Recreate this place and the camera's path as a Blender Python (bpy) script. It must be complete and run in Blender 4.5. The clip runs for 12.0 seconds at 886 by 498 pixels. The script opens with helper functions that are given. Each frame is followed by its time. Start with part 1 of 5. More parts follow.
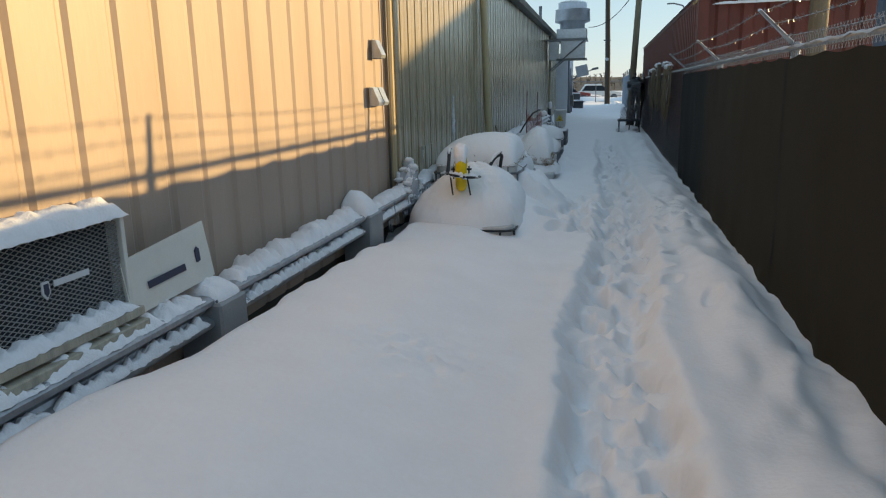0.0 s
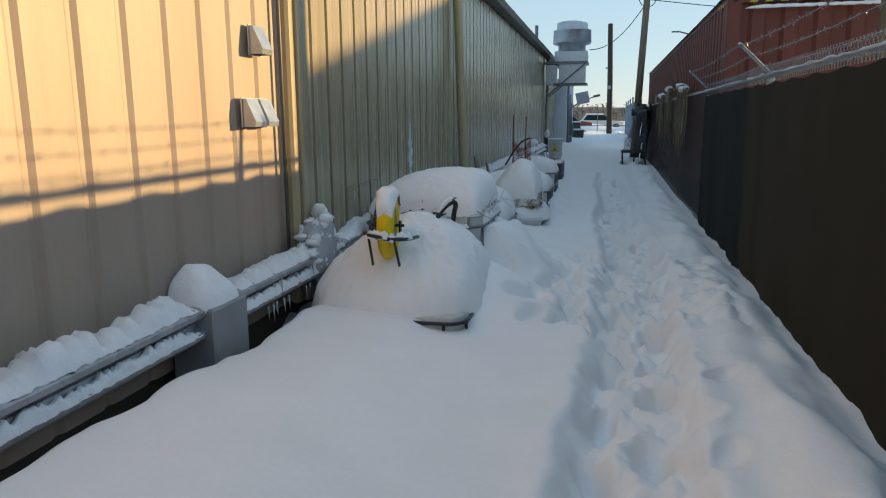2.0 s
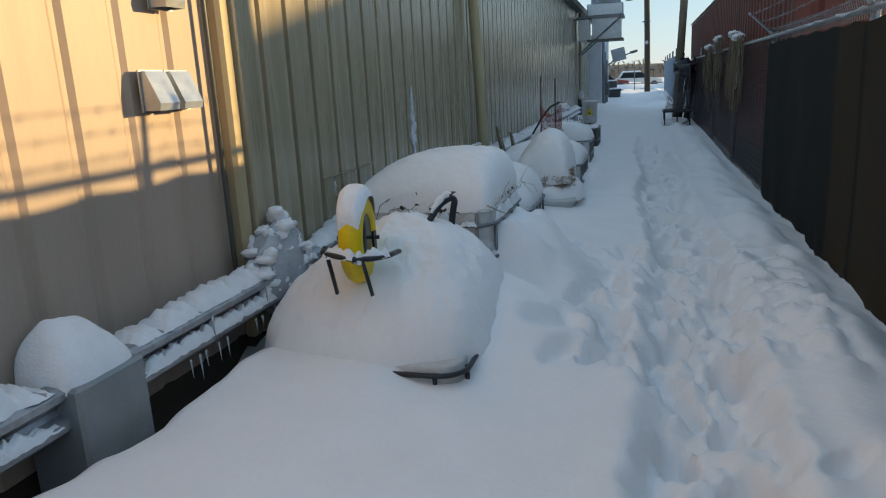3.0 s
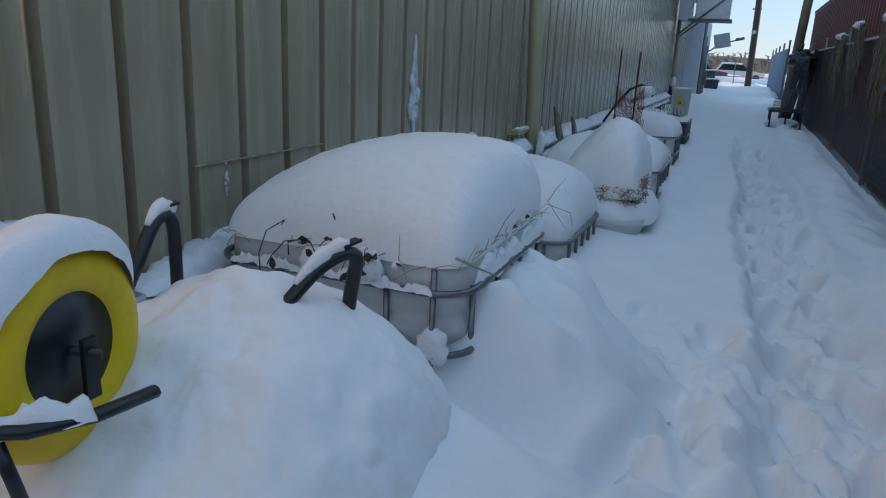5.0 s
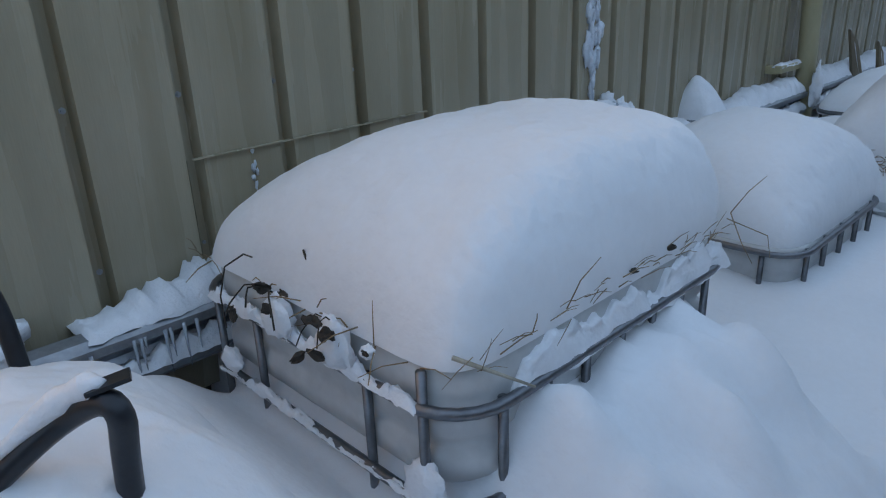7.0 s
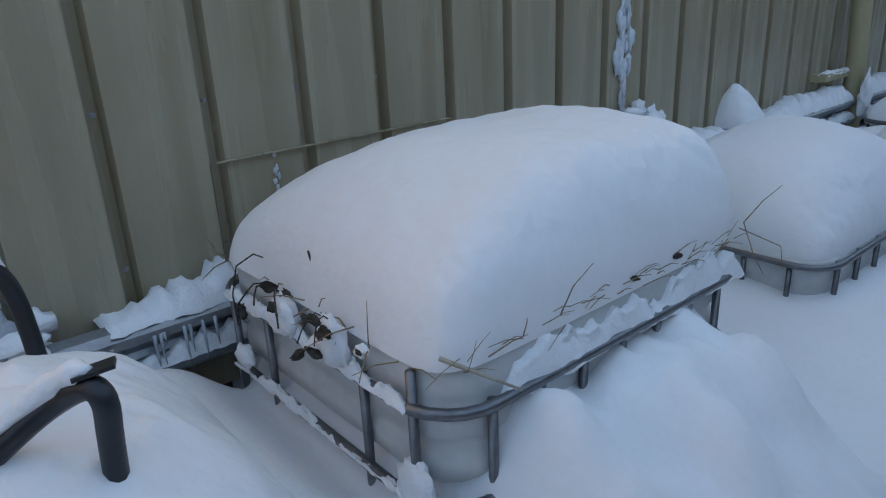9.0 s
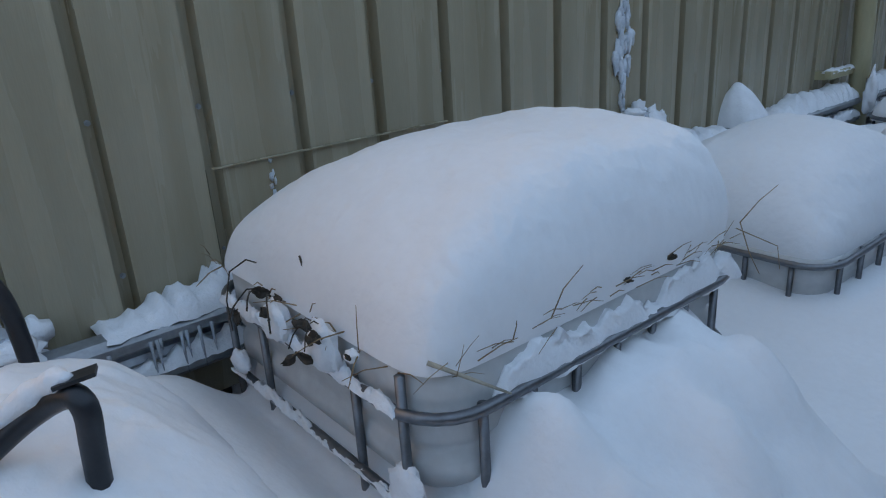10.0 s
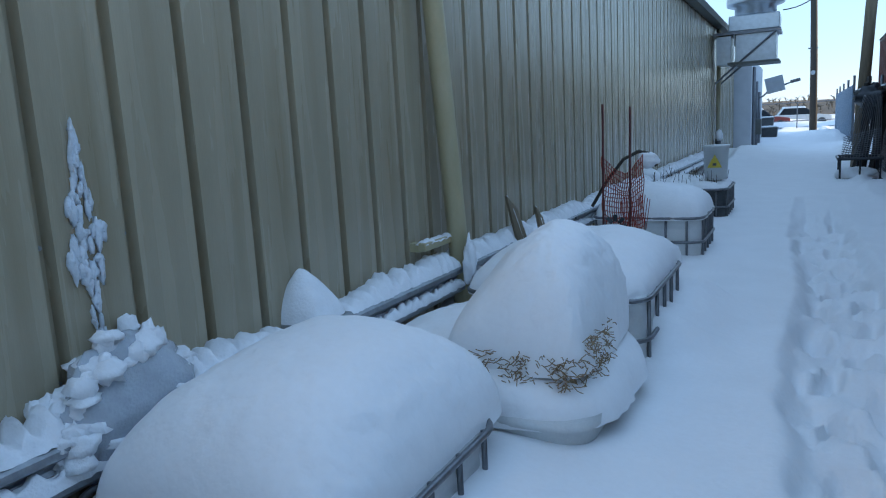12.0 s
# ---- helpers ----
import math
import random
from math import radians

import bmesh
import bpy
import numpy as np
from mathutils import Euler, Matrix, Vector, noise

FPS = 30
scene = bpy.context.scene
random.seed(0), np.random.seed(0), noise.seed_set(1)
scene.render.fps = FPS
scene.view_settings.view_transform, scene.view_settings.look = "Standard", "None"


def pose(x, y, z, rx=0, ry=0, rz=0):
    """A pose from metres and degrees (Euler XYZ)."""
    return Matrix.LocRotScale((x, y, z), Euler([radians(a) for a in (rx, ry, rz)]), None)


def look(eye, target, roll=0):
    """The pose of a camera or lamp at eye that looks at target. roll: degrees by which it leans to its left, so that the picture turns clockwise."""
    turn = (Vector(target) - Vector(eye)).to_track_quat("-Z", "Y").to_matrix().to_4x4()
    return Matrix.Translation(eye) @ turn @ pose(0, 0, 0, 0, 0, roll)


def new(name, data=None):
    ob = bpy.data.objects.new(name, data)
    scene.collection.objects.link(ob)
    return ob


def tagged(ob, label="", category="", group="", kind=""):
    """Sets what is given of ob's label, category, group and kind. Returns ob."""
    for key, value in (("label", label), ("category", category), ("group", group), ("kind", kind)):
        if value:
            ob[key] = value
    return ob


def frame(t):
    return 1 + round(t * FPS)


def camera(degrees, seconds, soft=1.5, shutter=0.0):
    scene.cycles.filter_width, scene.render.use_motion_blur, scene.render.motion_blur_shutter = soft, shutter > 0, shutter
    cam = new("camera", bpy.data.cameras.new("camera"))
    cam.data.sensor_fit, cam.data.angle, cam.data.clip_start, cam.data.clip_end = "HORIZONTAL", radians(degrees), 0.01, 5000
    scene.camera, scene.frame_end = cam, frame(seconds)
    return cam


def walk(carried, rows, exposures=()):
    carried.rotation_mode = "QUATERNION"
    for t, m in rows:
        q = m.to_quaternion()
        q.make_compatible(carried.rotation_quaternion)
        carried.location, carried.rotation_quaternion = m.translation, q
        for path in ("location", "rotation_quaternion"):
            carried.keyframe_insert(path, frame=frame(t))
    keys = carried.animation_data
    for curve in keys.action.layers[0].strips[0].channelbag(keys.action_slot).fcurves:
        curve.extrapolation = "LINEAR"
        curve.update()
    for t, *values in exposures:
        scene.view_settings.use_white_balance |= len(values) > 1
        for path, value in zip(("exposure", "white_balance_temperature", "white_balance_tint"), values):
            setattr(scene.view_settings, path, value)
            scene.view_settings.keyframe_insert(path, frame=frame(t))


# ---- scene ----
cam = camera(64.6, 12.0, soft=1.15)
PATH = [
    (0, (0.41, 2.116, 1.777), (0.043, 3.703, 1.406), -1.3),
    (0.5, (0.289, 2.765, 1.754), (-0.079, 4.343, 1.343), -0.7),
    (1, (0.34, 3.372, 1.759), (-0.037, 4.954, 1.371), -1.2),
    (1.5, (0.29, 3.971, 1.727), (-0.086, 5.576, 1.448), 3.3),
    (2, (0.401, 4.57, 1.691), (0.03, 6.171, 1.382), -0.4),
    (2.5, (0.392, 5.203, 1.671), (-0.042, 6.773, 1.294), -2.0),
    (3, (0.337, 5.84, 1.693), (-0.119, 7.403, 1.309), -3.0),
    (3.2, (0.368, 6.086, 1.656), (-0.188, 7.628, 1.326), -4.0),
    (4.8, (0.236, 7.774, 1.599), (-0.341, 9.27, 1.122), 0.2),
    (5, (0.182, 7.949, 1.577), (-0.418, 9.443, 1.129), 2.6),
    (5.5, (0.158, 8.332, 1.609), (-0.498, 9.777, 1.084), 0.0),
    (6, (0.164, 8.698, 1.63), (-0.709, 10.023, 1.103), -1.5),
    (6.5, (0.111, 9.01, 1.601), (-0.787, 10.299, 1.029), 1.2),
    (7, (0.196, 9.168, 1.576), (-0.926, 10.251, 0.973), -2.3),
    (7.2, (0.176, 9.186, 1.563), (-0.991, 10.225, 0.968), -2.7),
    (9, (0.287, 9.226, 1.574), (-0.918, 10.228, 0.992), -2.7),
    (9.5, (0.293, 9.235, 1.573), (-0.92, 10.231, 0.995), -3.0),
    (10, (0.308, 9.26, 1.572), (-0.913, 10.246, 0.997), -3.6),
    (10.5, (0.327, 9.311, 1.564), (-0.9, 10.291, 0.989), -4.3),
    (10.9, (0.303, 9.518, 1.587), (-0.811, 10.616, 0.996), -4.5),
    (11, (0.289, 9.599, 1.561), (-0.772, 10.762, 0.999), -4.0),
    (11.5, (0.277, 10.048, 1.587), (-0.507, 11.451, 1.125), -4.0),
    (12, (0.349, 10.543, 1.588), (-0.418, 12.002, 1.31), -3.2),
]
EXPOSURE = [(0, 1.93, 11100, 17), (3.2, 1.92, 10300, 17), (5, 1.96, 8900, 19), (6, 1.97, 8800, 19), (6.5, 2.16, 9000, 21), (7, 2.25, 9200, 22), (9, 2.26, 9300, 22), (10.7, 2.25, 9200, 21), (11.4, 2.2, 8000, 17), (12, 2.4, 7900, 16)]
walk(cam, [(t, look(eye, target, roll)) for t, eye, target, roll in PATH], EXPOSURE)

# ---- world, sun ----
world = bpy.data.worlds.new("world")
scene.world = world
world.use_nodes = True
wn = world.node_tree.nodes
sky = wn.new("ShaderNodeTexSky")
sky.sky_type = "NISHITA"
sky.sun_disc = False
sky.sun_elevation, sky.sun_rotation = radians(8.3), radians(55)
sky.altitude, sky.air_density, sky.dust_density, sky.ozone_density = 100, 1.0, 0.05, 3.5
haze = wn.new("ShaderNodeMix")
haze.data_type = "RGBA"
haze.inputs[0].default_value = 0.86
haze.inputs[7].default_value = (0.52, 1.05, 1.86, 1)
world.node_tree.links.new(sky.outputs[0], haze.inputs[6])
world.node_tree.links.new(haze.outputs[2], wn["Background"].inputs[0])
wn["Background"].inputs[1].default_value = 0.15

sun = new("sun", bpy.data.lights.new("sun", "SUN"))
sun.data.energy, sun.data.angle, sun.data.color = 1.65, radians(0.55), (1.0, 0.85, 0.52)
sun.matrix_world = look((10, 7, 1.78), (0, 0, 0))


# ---- materials ----
def material(name, color, rough=0.6, metal=0.0, var=0.12, scale=6.0, fine=90.0, bump=0.15, dist=0.004,
             stain=None, stain_amount=0.0, stretch=(1, 1, 1), trans=0.0, spread=0.0, sub=0.0):
    m = bpy.data.materials.new(name)
    m.use_nodes = True
    nt = m.node_tree
    n, li = nt.nodes, nt.links
    b = n["Principled BSDF"]
    co = n.new("ShaderNodeTexCoord")
    mp = n.new("ShaderNodeMapping")
    mp.inputs["Scale"].default_value = stretch
    li.new(co.outputs["Object"], mp.inputs[0])
    big = n.new("ShaderNodeTexNoise")
    big.inputs["Scale"].default_value, big.inputs["Detail"].default_value = scale, 5
    small = n.new("ShaderNodeTexNoise")
    small.inputs["Scale"].default_value, small.inputs["Detail"].default_value = fine, 4
    li.new(mp.outputs[0], big.inputs[0])
    li.new(mp.outputs[0], small.inputs[0])
    ramp = n.new("ShaderNodeMapRange")
    ramp.inputs[1].default_value, ramp.inputs[2].default_value = 0.3, 0.7
    ramp.inputs[3].default_value, ramp.inputs[4].default_value = 1 - var, 1 + var
    li.new(big.outputs[0], ramp.inputs[0])
    ramp2 = n.new("ShaderNodeMapRange")
    ramp2.inputs[1].default_value, ramp2.inputs[2].default_value = 0.3, 0.7
    ramp2.inputs[3].default_value, ramp2.inputs[4].default_value = 1 - var * 0.5, 1 + var * 0.5
    li.new(small.outputs[0], ramp2.inputs[0])
    mul = n.new("ShaderNodeMath")
    mul.operation = "MULTIPLY"
    li.new(ramp.outputs[0], mul.inputs[0])
    li.new(ramp2.outputs[0], mul.inputs[1])
    last = mul.outputs[0]
    if spread:
        info = n.new("ShaderNodeObjectInfo")
        r3 = n.new("ShaderNodeMapRange")
        r3.inputs[3].default_value, r3.inputs[4].default_value = 1 - spread, 1 + spread
        li.new(info.outputs["Random"], r3.inputs[0])
        m3 = n.new("ShaderNodeMath")
        m3.operation = "MULTIPLY"
        li.new(last, m3.inputs[0])
        li.new(r3.outputs[0], m3.inputs[1])
        last = m3.outputs[0]
    tint = n.new("ShaderNodeVectorMath")
    tint.operation = "SCALE"
    tint.inputs[0].default_value = color
    li.new(last, tint.inputs["Scale"])
    out = tint.outputs[0]
    if stain:
        sn = n.new("ShaderNodeTexNoise")
        sn.inputs["Scale"].default_value, sn.inputs["Detail"].default_value = scale * 0.7, 7
        li.new(mp.outputs[0], sn.inputs[0])
        sr = n.new("ShaderNodeMapRange")
        sr.inputs[1].default_value, sr.inputs[2].default_value = 0.52, 0.72
        sr.inputs[4].default_value = stain_amount
        li.new(sn.outputs[0], sr.inputs[0])
        mx = n.new("ShaderNodeMix")
        mx.data_type = "RGBA"
        li.new(sr.outputs[0], mx.inputs[0])
        li.new(out, mx.inputs[6])
        mx.inputs[7].default_value = (*stain, 1)
        out = mx.outputs[2]
    li.new(out, b.inputs["Base Color"])
    rr = n.new("ShaderNodeMapRange")
    rr.inputs[3].default_value, rr.inputs[4].default_value = max(rough - 0.1, 0.03), min(rough + 0.1, 1)
    li.new(big.outputs[0], rr.inputs[0])
    li.new(rr.outputs[0], b.inputs["Roughness"])
    b.inputs["Metallic"].default_value = metal
    if trans:
        b.inputs["Transmission Weight"].default_value = trans
    if sub:
        b.inputs["Subsurface Weight"].default_value = sub
        b.inputs["Subsurface Radius"].default_value = (0.02, 0.03, 0.04)
        b.inputs["Subsurface Scale"].default_value = 1.0
    if bump:
        bp = n.new("ShaderNodeBump")
        bp.inputs["Strength"].default_value, bp.inputs["Distance"].default_value = bump, dist
        li.new(small.outputs[0], bp.inputs["Height"])
        li.new(bp.outputs[0], b.inputs["Normal"])
    return m


SNOW = material("snow", (0.80, 0.815, 0.835), 0.75, var=0.025, scale=3, fine=40, bump=0.26, dist=0.012)
SNOW_LUMP = material("crusted_snow", (0.80, 0.82, 0.85), 0.7, var=0.04, scale=14, fine=90, bump=0.4, dist=0.010)
ICE = material("ice", (0.72, 0.79, 0.86), 0.18, var=0.08, scale=20, fine=90, bump=0.6, dist=0.006, trans=0.55)
FROST = material("frosted_ice", (0.70, 0.77, 0.84), 0.38, var=0.10, scale=20, fine=110, bump=0.6, dist=0.006, trans=0.15)
TAN = material("tan_painted_steel", (0.375, 0.285, 0.235), 0.5, var=0.06, scale=1.5, fine=30, bump=0.06, dist=0.003,
               stain=(0.27, 0.19, 0.14), stain_amount=0.35, stretch=(1, 2.5, 0.35), spread=0.02)
GREEN = material("sage_painted_steel", (0.345, 0.292, 0.208), 0.27, var=0.10, scale=1.6, fine=40, bump=0.06, dist=0.003,
                 stain=(0.25, 0.195, 0.12), stain_amount=0.6, stretch=(1, 7, 0.45), spread=0.03)
TRIM = material("tan_trim_steel", (0.42, 0.325, 0.20), 0.5, var=0.06, scale=3, bump=0.04)
DARKTRIM = material("dark_trim_steel", (0.10, 0.105, 0.095), 0.5, var=0.1, scale=4, bump=0.05)
BASEWALL = material("brown_base_panel", (0.055, 0.043, 0.032), 0.8, var=0.2, scale=5, bump=0.3)
PIPE = material("painted_downspout", (0.42, 0.36, 0.22), 0.45, var=0.08, scale=3, bump=0.05, stain=(0.6, 0.62, 0.62), stain_amount=0.25, stretch=(1, 1, 0.3))
GALV = material("galvanised_steel", (0.34, 0.37, 0.40), 0.42, 0.75, var=0.18, scale=14, fine=60, bump=0.12, stain=(0.24, 0.26, 0.28), stain_amount=0.5)
GALVD = material("weathered_cage_steel", (0.17, 0.18, 0.195), 0.36, 0.75, var=0.2, scale=18, fine=70, bump=0.15)
POSTGREY = material("grey_steel_post", (0.25, 0.275, 0.29), 0.5, 0.35, var=0.1, scale=6, bump=0.08)
VENT = material("bare_aluminium", (0.46, 0.51, 0.55), 0.34, 0.75, var=0.10, scale=12, bump=0.05)
PLASTIC = material("milky_plastic", (0.50, 0.51, 0.51), 0.35, var=0.12, scale=5, fine=30, bump=0.08, stain=(0.25, 0.25, 0.25), stain_amount=0.55, sub=0.0)
PLASTICW = material("white_plastic", (0.62, 0.64, 0.64), 0.4, var=0.08, scale=5, bump=0.06, stain=(0.4, 0.4, 0.38), stain_amount=0.4)
DARKPL = material("dark_plastic", (0.045, 0.05, 0.055), 0.5, var=0.2, scale=8, bump=0.1)
BLACK = material("black_painted_steel", (0.018, 0.022, 0.028), 0.35, 0.2, var=0.2, scale=12, bump=0.08)
RUBBER = material("yellow_rubber", (0.80, 0.52, 0.012), 0.5, var=0.08, scale=8, fine=60, bump=0.1, stain=(0.35, 0.22, 0.03), stain_amount=0.3)
RED = material("red_oxide_container_paint", (0.17, 0.040, 0.029), 0.6, var=0.12, scale=2.5, fine=40, bump=0.1, stain=(0.07, 0.03, 0.024), stain_amount=0.55, stretch=(1, 1, 0.4))
BLUEC = material("dark_blue_container_paint", (0.05, 0.08, 0.115), 0.55, var=0.12, scale=2, bump=0.1)
HAZY = material("yellow_paint", (0.55, 0.40, 0.05), 0.55, var=0.1, bump=0.05)
WHITEP = material("white_painted_panel", (0.66, 0.65, 0.60), 0.5, var=0.05, scale=5, bump=0.05, stain=(0.5, 0.47, 0.40), stain_amount=0.3)
WHITEW = material("white_wall", (0.62, 0.66, 0.70), 0.7, var=0.06, scale=3, bump=0.1)
NAVY = material("navy_print", (0.03, 0.035, 0.07), 0.5, var=0.05, bump=0)
PALE = material("pale_print", (0.62, 0.65, 0.68), 0.5, var=0.05, bump=0)
GRILLE = material("dark_grille_mesh", (0.25, 0.255, 0.26), 0.45, 0.3, var=0.15, scale=20, bump=0.05)
# near-black for painted shade inside grille, vents and holes; also the header band
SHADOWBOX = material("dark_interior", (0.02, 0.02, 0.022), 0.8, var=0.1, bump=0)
WOOD = material("weathered_wood", (0.20, 0.155, 0.105), 0.8, var=0.25, scale=4, fine=50, bump=0.5, dist=0.006, stretch=(6, 6, 0.6))
WOODL = material("pale_timber", (0.40, 0.36, 0.29), 0.75, var=0.2, scale=4, fine=50, bump=0.4, stretch=(6, 6, 0.6))
DARKWOOD = material("dark_creosote_wood", (0.05, 0.042, 0.035), 0.85, var=0.25, scale=4, fine=40, bump=0.4, stretch=(6, 6, 0.6))
STRAW = material("dry_straw", (0.25, 0.165, 0.095), 0.8, var=0.3, scale=30, bump=0.1)
LEAF = material("withered_leaf", (0.045, 0.033, 0.025), 0.8, var=0.4, scale=40, bump=0.3)
ORANGE = material("orange_plastic_net", (0.30, 0.035, 0.018), 0.5, var=0.15, scale=20, bump=0.05)
REDROD = material("dull_red_rod", (0.10, 0.02, 0.018), 0.5, var=0.2, bump=0.05)
SCREEN_LINE = material("black_cord", (0.02, 0.02, 0.022), 0.7, var=0.2, bump=0.1)
BLUEF = material("blue_corrugated_steel", (0.12, 0.20, 0.27), 0.5, var=0.12, scale=2, bump=0.08)
BARK = material("winter_twigs", (0.12, 0.095, 0.075), 0.9, var=0.3, scale=0.6, fine=6, bump=0.2)
CARW = material("white_car_paint", (0.6, 0.6, 0.6), 0.35, var=0.05, bump=0)
CARR = material("red_car_paint", (0.28, 0.05, 0.04), 0.35, var=0.05, bump=0)
GLASS = material("dark_glass", (0.02, 0.025, 0.03), 0.1, var=0.05, bump=0)
HOUSE = material("tan_siding", (0.42, 0.34, 0.24), 0.7, var=0.1, bump=0.1)
ROOFM = material("brown_roofing", (0.18, 0.12, 0.09), 0.8, var=0.15, bump=0.2)
CAN = material("grey_enamel", (0.38, 0.41, 0.44), 0.4, 0.2, var=0.08, bump=0.05)


def screen_material():
    """Woven privacy cloth, which lets a little of the sun through."""
    m = bpy.data.materials.new("black_privacy_cloth")
    m.use_nodes = True
    n, li = m.node_tree.nodes, m.node_tree.links
    b = n["Principled BSDF"]
    co = n.new("ShaderNodeTexCoord")
    no = n.new("ShaderNodeTexNoise")
    no.inputs["Scale"].default_value, no.inputs["Detail"].default_value = 3, 6
    wv = n.new("ShaderNodeTexNoise")
    wv.inputs["Scale"].default_value = 160
    li.new(co.outputs["Object"], no.inputs[0])
    li.new(co.outputs["Object"], wv.inputs[0])
    mx = n.new("ShaderNodeMix")
    mx.data_type = "RGBA"
    mx.inputs[6].default_value, mx.inputs[7].default_value = (0.004, 0.005, 0.006, 1), (0.011, 0.012, 0.010, 1)
    li.new(no.outputs[0], mx.inputs[0])
    li.new(mx.outputs[2], b.inputs["Base Color"])
    b.inputs["Roughness"].default_value = 0.9
    b.inputs["Specular IOR Level"].default_value = 0.2
    bp = n.new("ShaderNodeBump")
    bp.inputs["Strength"].default_value, bp.inputs["Distance"].default_value = 0.3, 0.003
    li.new(wv.outputs[0], bp.inputs["Height"])
    li.new(bp.outputs[0], b.inputs["Normal"])
    tr = n.new("ShaderNodeBsdfTranslucent")
    tr.inputs[0].default_value = (0.06, 0.055, 0.035, 1)
    ms = n.new("ShaderNodeMixShader")
    ms.inputs[0].default_value = 0.04
    li.new(b.outputs[0], ms.inputs[1])
    li.new(tr.outputs[0], ms.inputs[2])
    li.new(ms.outputs[0], n["Material Output"].inputs[0])
    return m


CLOTH = screen_material()


# ---- mesh helpers ----
class Shape:
    """Gathers vertices and faces of one mesh."""

    def __init__(self):
        self.v, self.f = [], []

    def add(self, verts, faces):
        k = len(self.v)
        self.v += [tuple(p) for p in verts]
        self.f += [tuple(i + k for i in f) for f in faces]
        return self

    def box(self, c, s, m=None, chamfer=0.0):
        x, y, z = (a / 2 for a in s)
        if chamfer:
            k = chamfer
            pts = []
            for sz in (-1, 1):
                for sx, sy in ((-1, -1), (1, -1), (1, 1), (-1, 1)):
                    pts.append((sx * (x - k), sy * (y - k), sz * z))
            for sz in (-1, 1):
                for sx, sy in ((-1, -1), (1, -1), (1, 1), (-1, 1)):
                    pts.append((sx * x, sy * (y - k), sz * (z - k)))
            for sz in (-1, 1):
                for sx, sy in ((-1, -1), (1, -1), (1, 1), (-1, 1)):
                    pts.append((sx * (x - k), sy * y, sz * (z - k)))
            bm = bmesh.new()
            for p in pts:
                bm.verts.new(p)
            r = bmesh.ops.convex_hull(bm, input=bm.verts[:])
            bm.verts.index_update()
            v = [tuple(q.co) for q in bm.verts]
            f = [tuple(q.index for q in fc.verts) for fc in bm.faces]
            bm.free()
        else:
            v = [(-x, -y, -z), (x, -y, -z), (x, y, -z), (-x, y, -z), (-x, -y, z), (x, -y, z), (x, y, z), (-x, y, z)]
            f = [(0, 3, 2, 1), (4, 5, 6, 7), (0, 1, 5, 4), (1, 2, 6, 5), (2, 3, 7, 6), (3, 0, 4, 7)]
        t = Matrix.Translation(c) @ (m or Matrix())
        return self.add([t @ Vector(p) for p in v], f)

    def tube(self, pts, r, n=8, closed=False, flat=1.0):
        pts = [Vector(p) for p in pts]
        rs = list(r) if isinstance(r, (list, tuple)) else [r] * len(pts)
        rings, k = [], len(pts)
        up = None
        for i, p in enumerate(pts):
            a = pts[(i - 1) % k] if closed or i else p
            c = pts[(i + 1) % k] if closed or i < k - 1 else p
            d = (c - a).normalized()
            if up is None:
                up = Vector((0, 0, 1)) if abs(d.z) < 0.9 else Vector((1, 0, 0))
            side = d.cross(up).normalized()
            up = side.cross(d).normalized()
            rings.append([p + rs[i] * (math.cos(2 * math.pi * j / n) * side + flat * math.sin(2 * math.pi * j / n) * up) for j in range(n)])
        v = [q for ring in rings for q in ring]
        f = []
        for i in range(k if closed else k - 1):
            a, c = i * n, ((i + 1) % k) * n
            f += [(a + j, a + (j + 1) % n, c + (j + 1) % n, c + j) for j in range(n)]
        if not closed:
            f += [tuple(range(n))[::-1], tuple((k - 1) * n + j for j in range(n))]
        return self.add(v, f)

    def lathe(self, prof, n=24, m=None, cap=True):
        m = m or Matrix()
        v = [m @ Vector((r * math.cos(2 * math.pi * j / n), r * math.sin(2 * math.pi * j / n), z)) for r, z in prof for j in range(n)]
        f = []
        for i in range(len(prof) - 1):
            f += [(i * n + j, i * n + (j + 1) % n, (i + 1) * n + (j + 1) % n, (i + 1) * n + j) for j in range(n)]
        if cap:
            f += [tuple(range(n))[::-1], tuple((len(prof) - 1) * n + j for j in range(n))]
        return self.add(v, f)

    def sheet(self, fn, nu, nv):
        v = [fn(i / nu, j / nv) for i in range(nu + 1) for j in range(nv + 1)]
        w = nv + 1
        return self.add(v, [(i * w + j, (i + 1) * w + j, (i + 1) * w + j + 1, i * w + j + 1) for i in range(nu) for j in range(nv)])

    def prism(self, poly, a, b, axis="x"):
        """poly: 2D outline extruded from a to b along axis."""
        def p(u, w, t):
            return {"x": (t, u, w), "y": (u, t, w), "z": (u, w, t)}[axis]
        k = len(poly)
        v = [p(u, w, a) for u, w in poly] + [p(u, w, b) for u, w in poly]
        return self.add(v, [tuple(range(k)), tuple(range(k, 2 * k))[::-1]] + [(i, i + k, (i + 1) % k + k, (i + 1) % k) for i in range(k)])

    def mesh(self, name, mat, smooth=False):
        me = bpy.data.meshes.new(name)
        me.from_pydata(self.v, [], self.f)
        bm = bmesh.new()
        bm.from_mesh(me)
        bmesh.ops.recalc_face_normals(bm, faces=bm.faces)
        bm.to_mesh(me)
        bm.free()
        me.materials.append(mat)
        if smooth:
            me.shade_smooth()
        return me


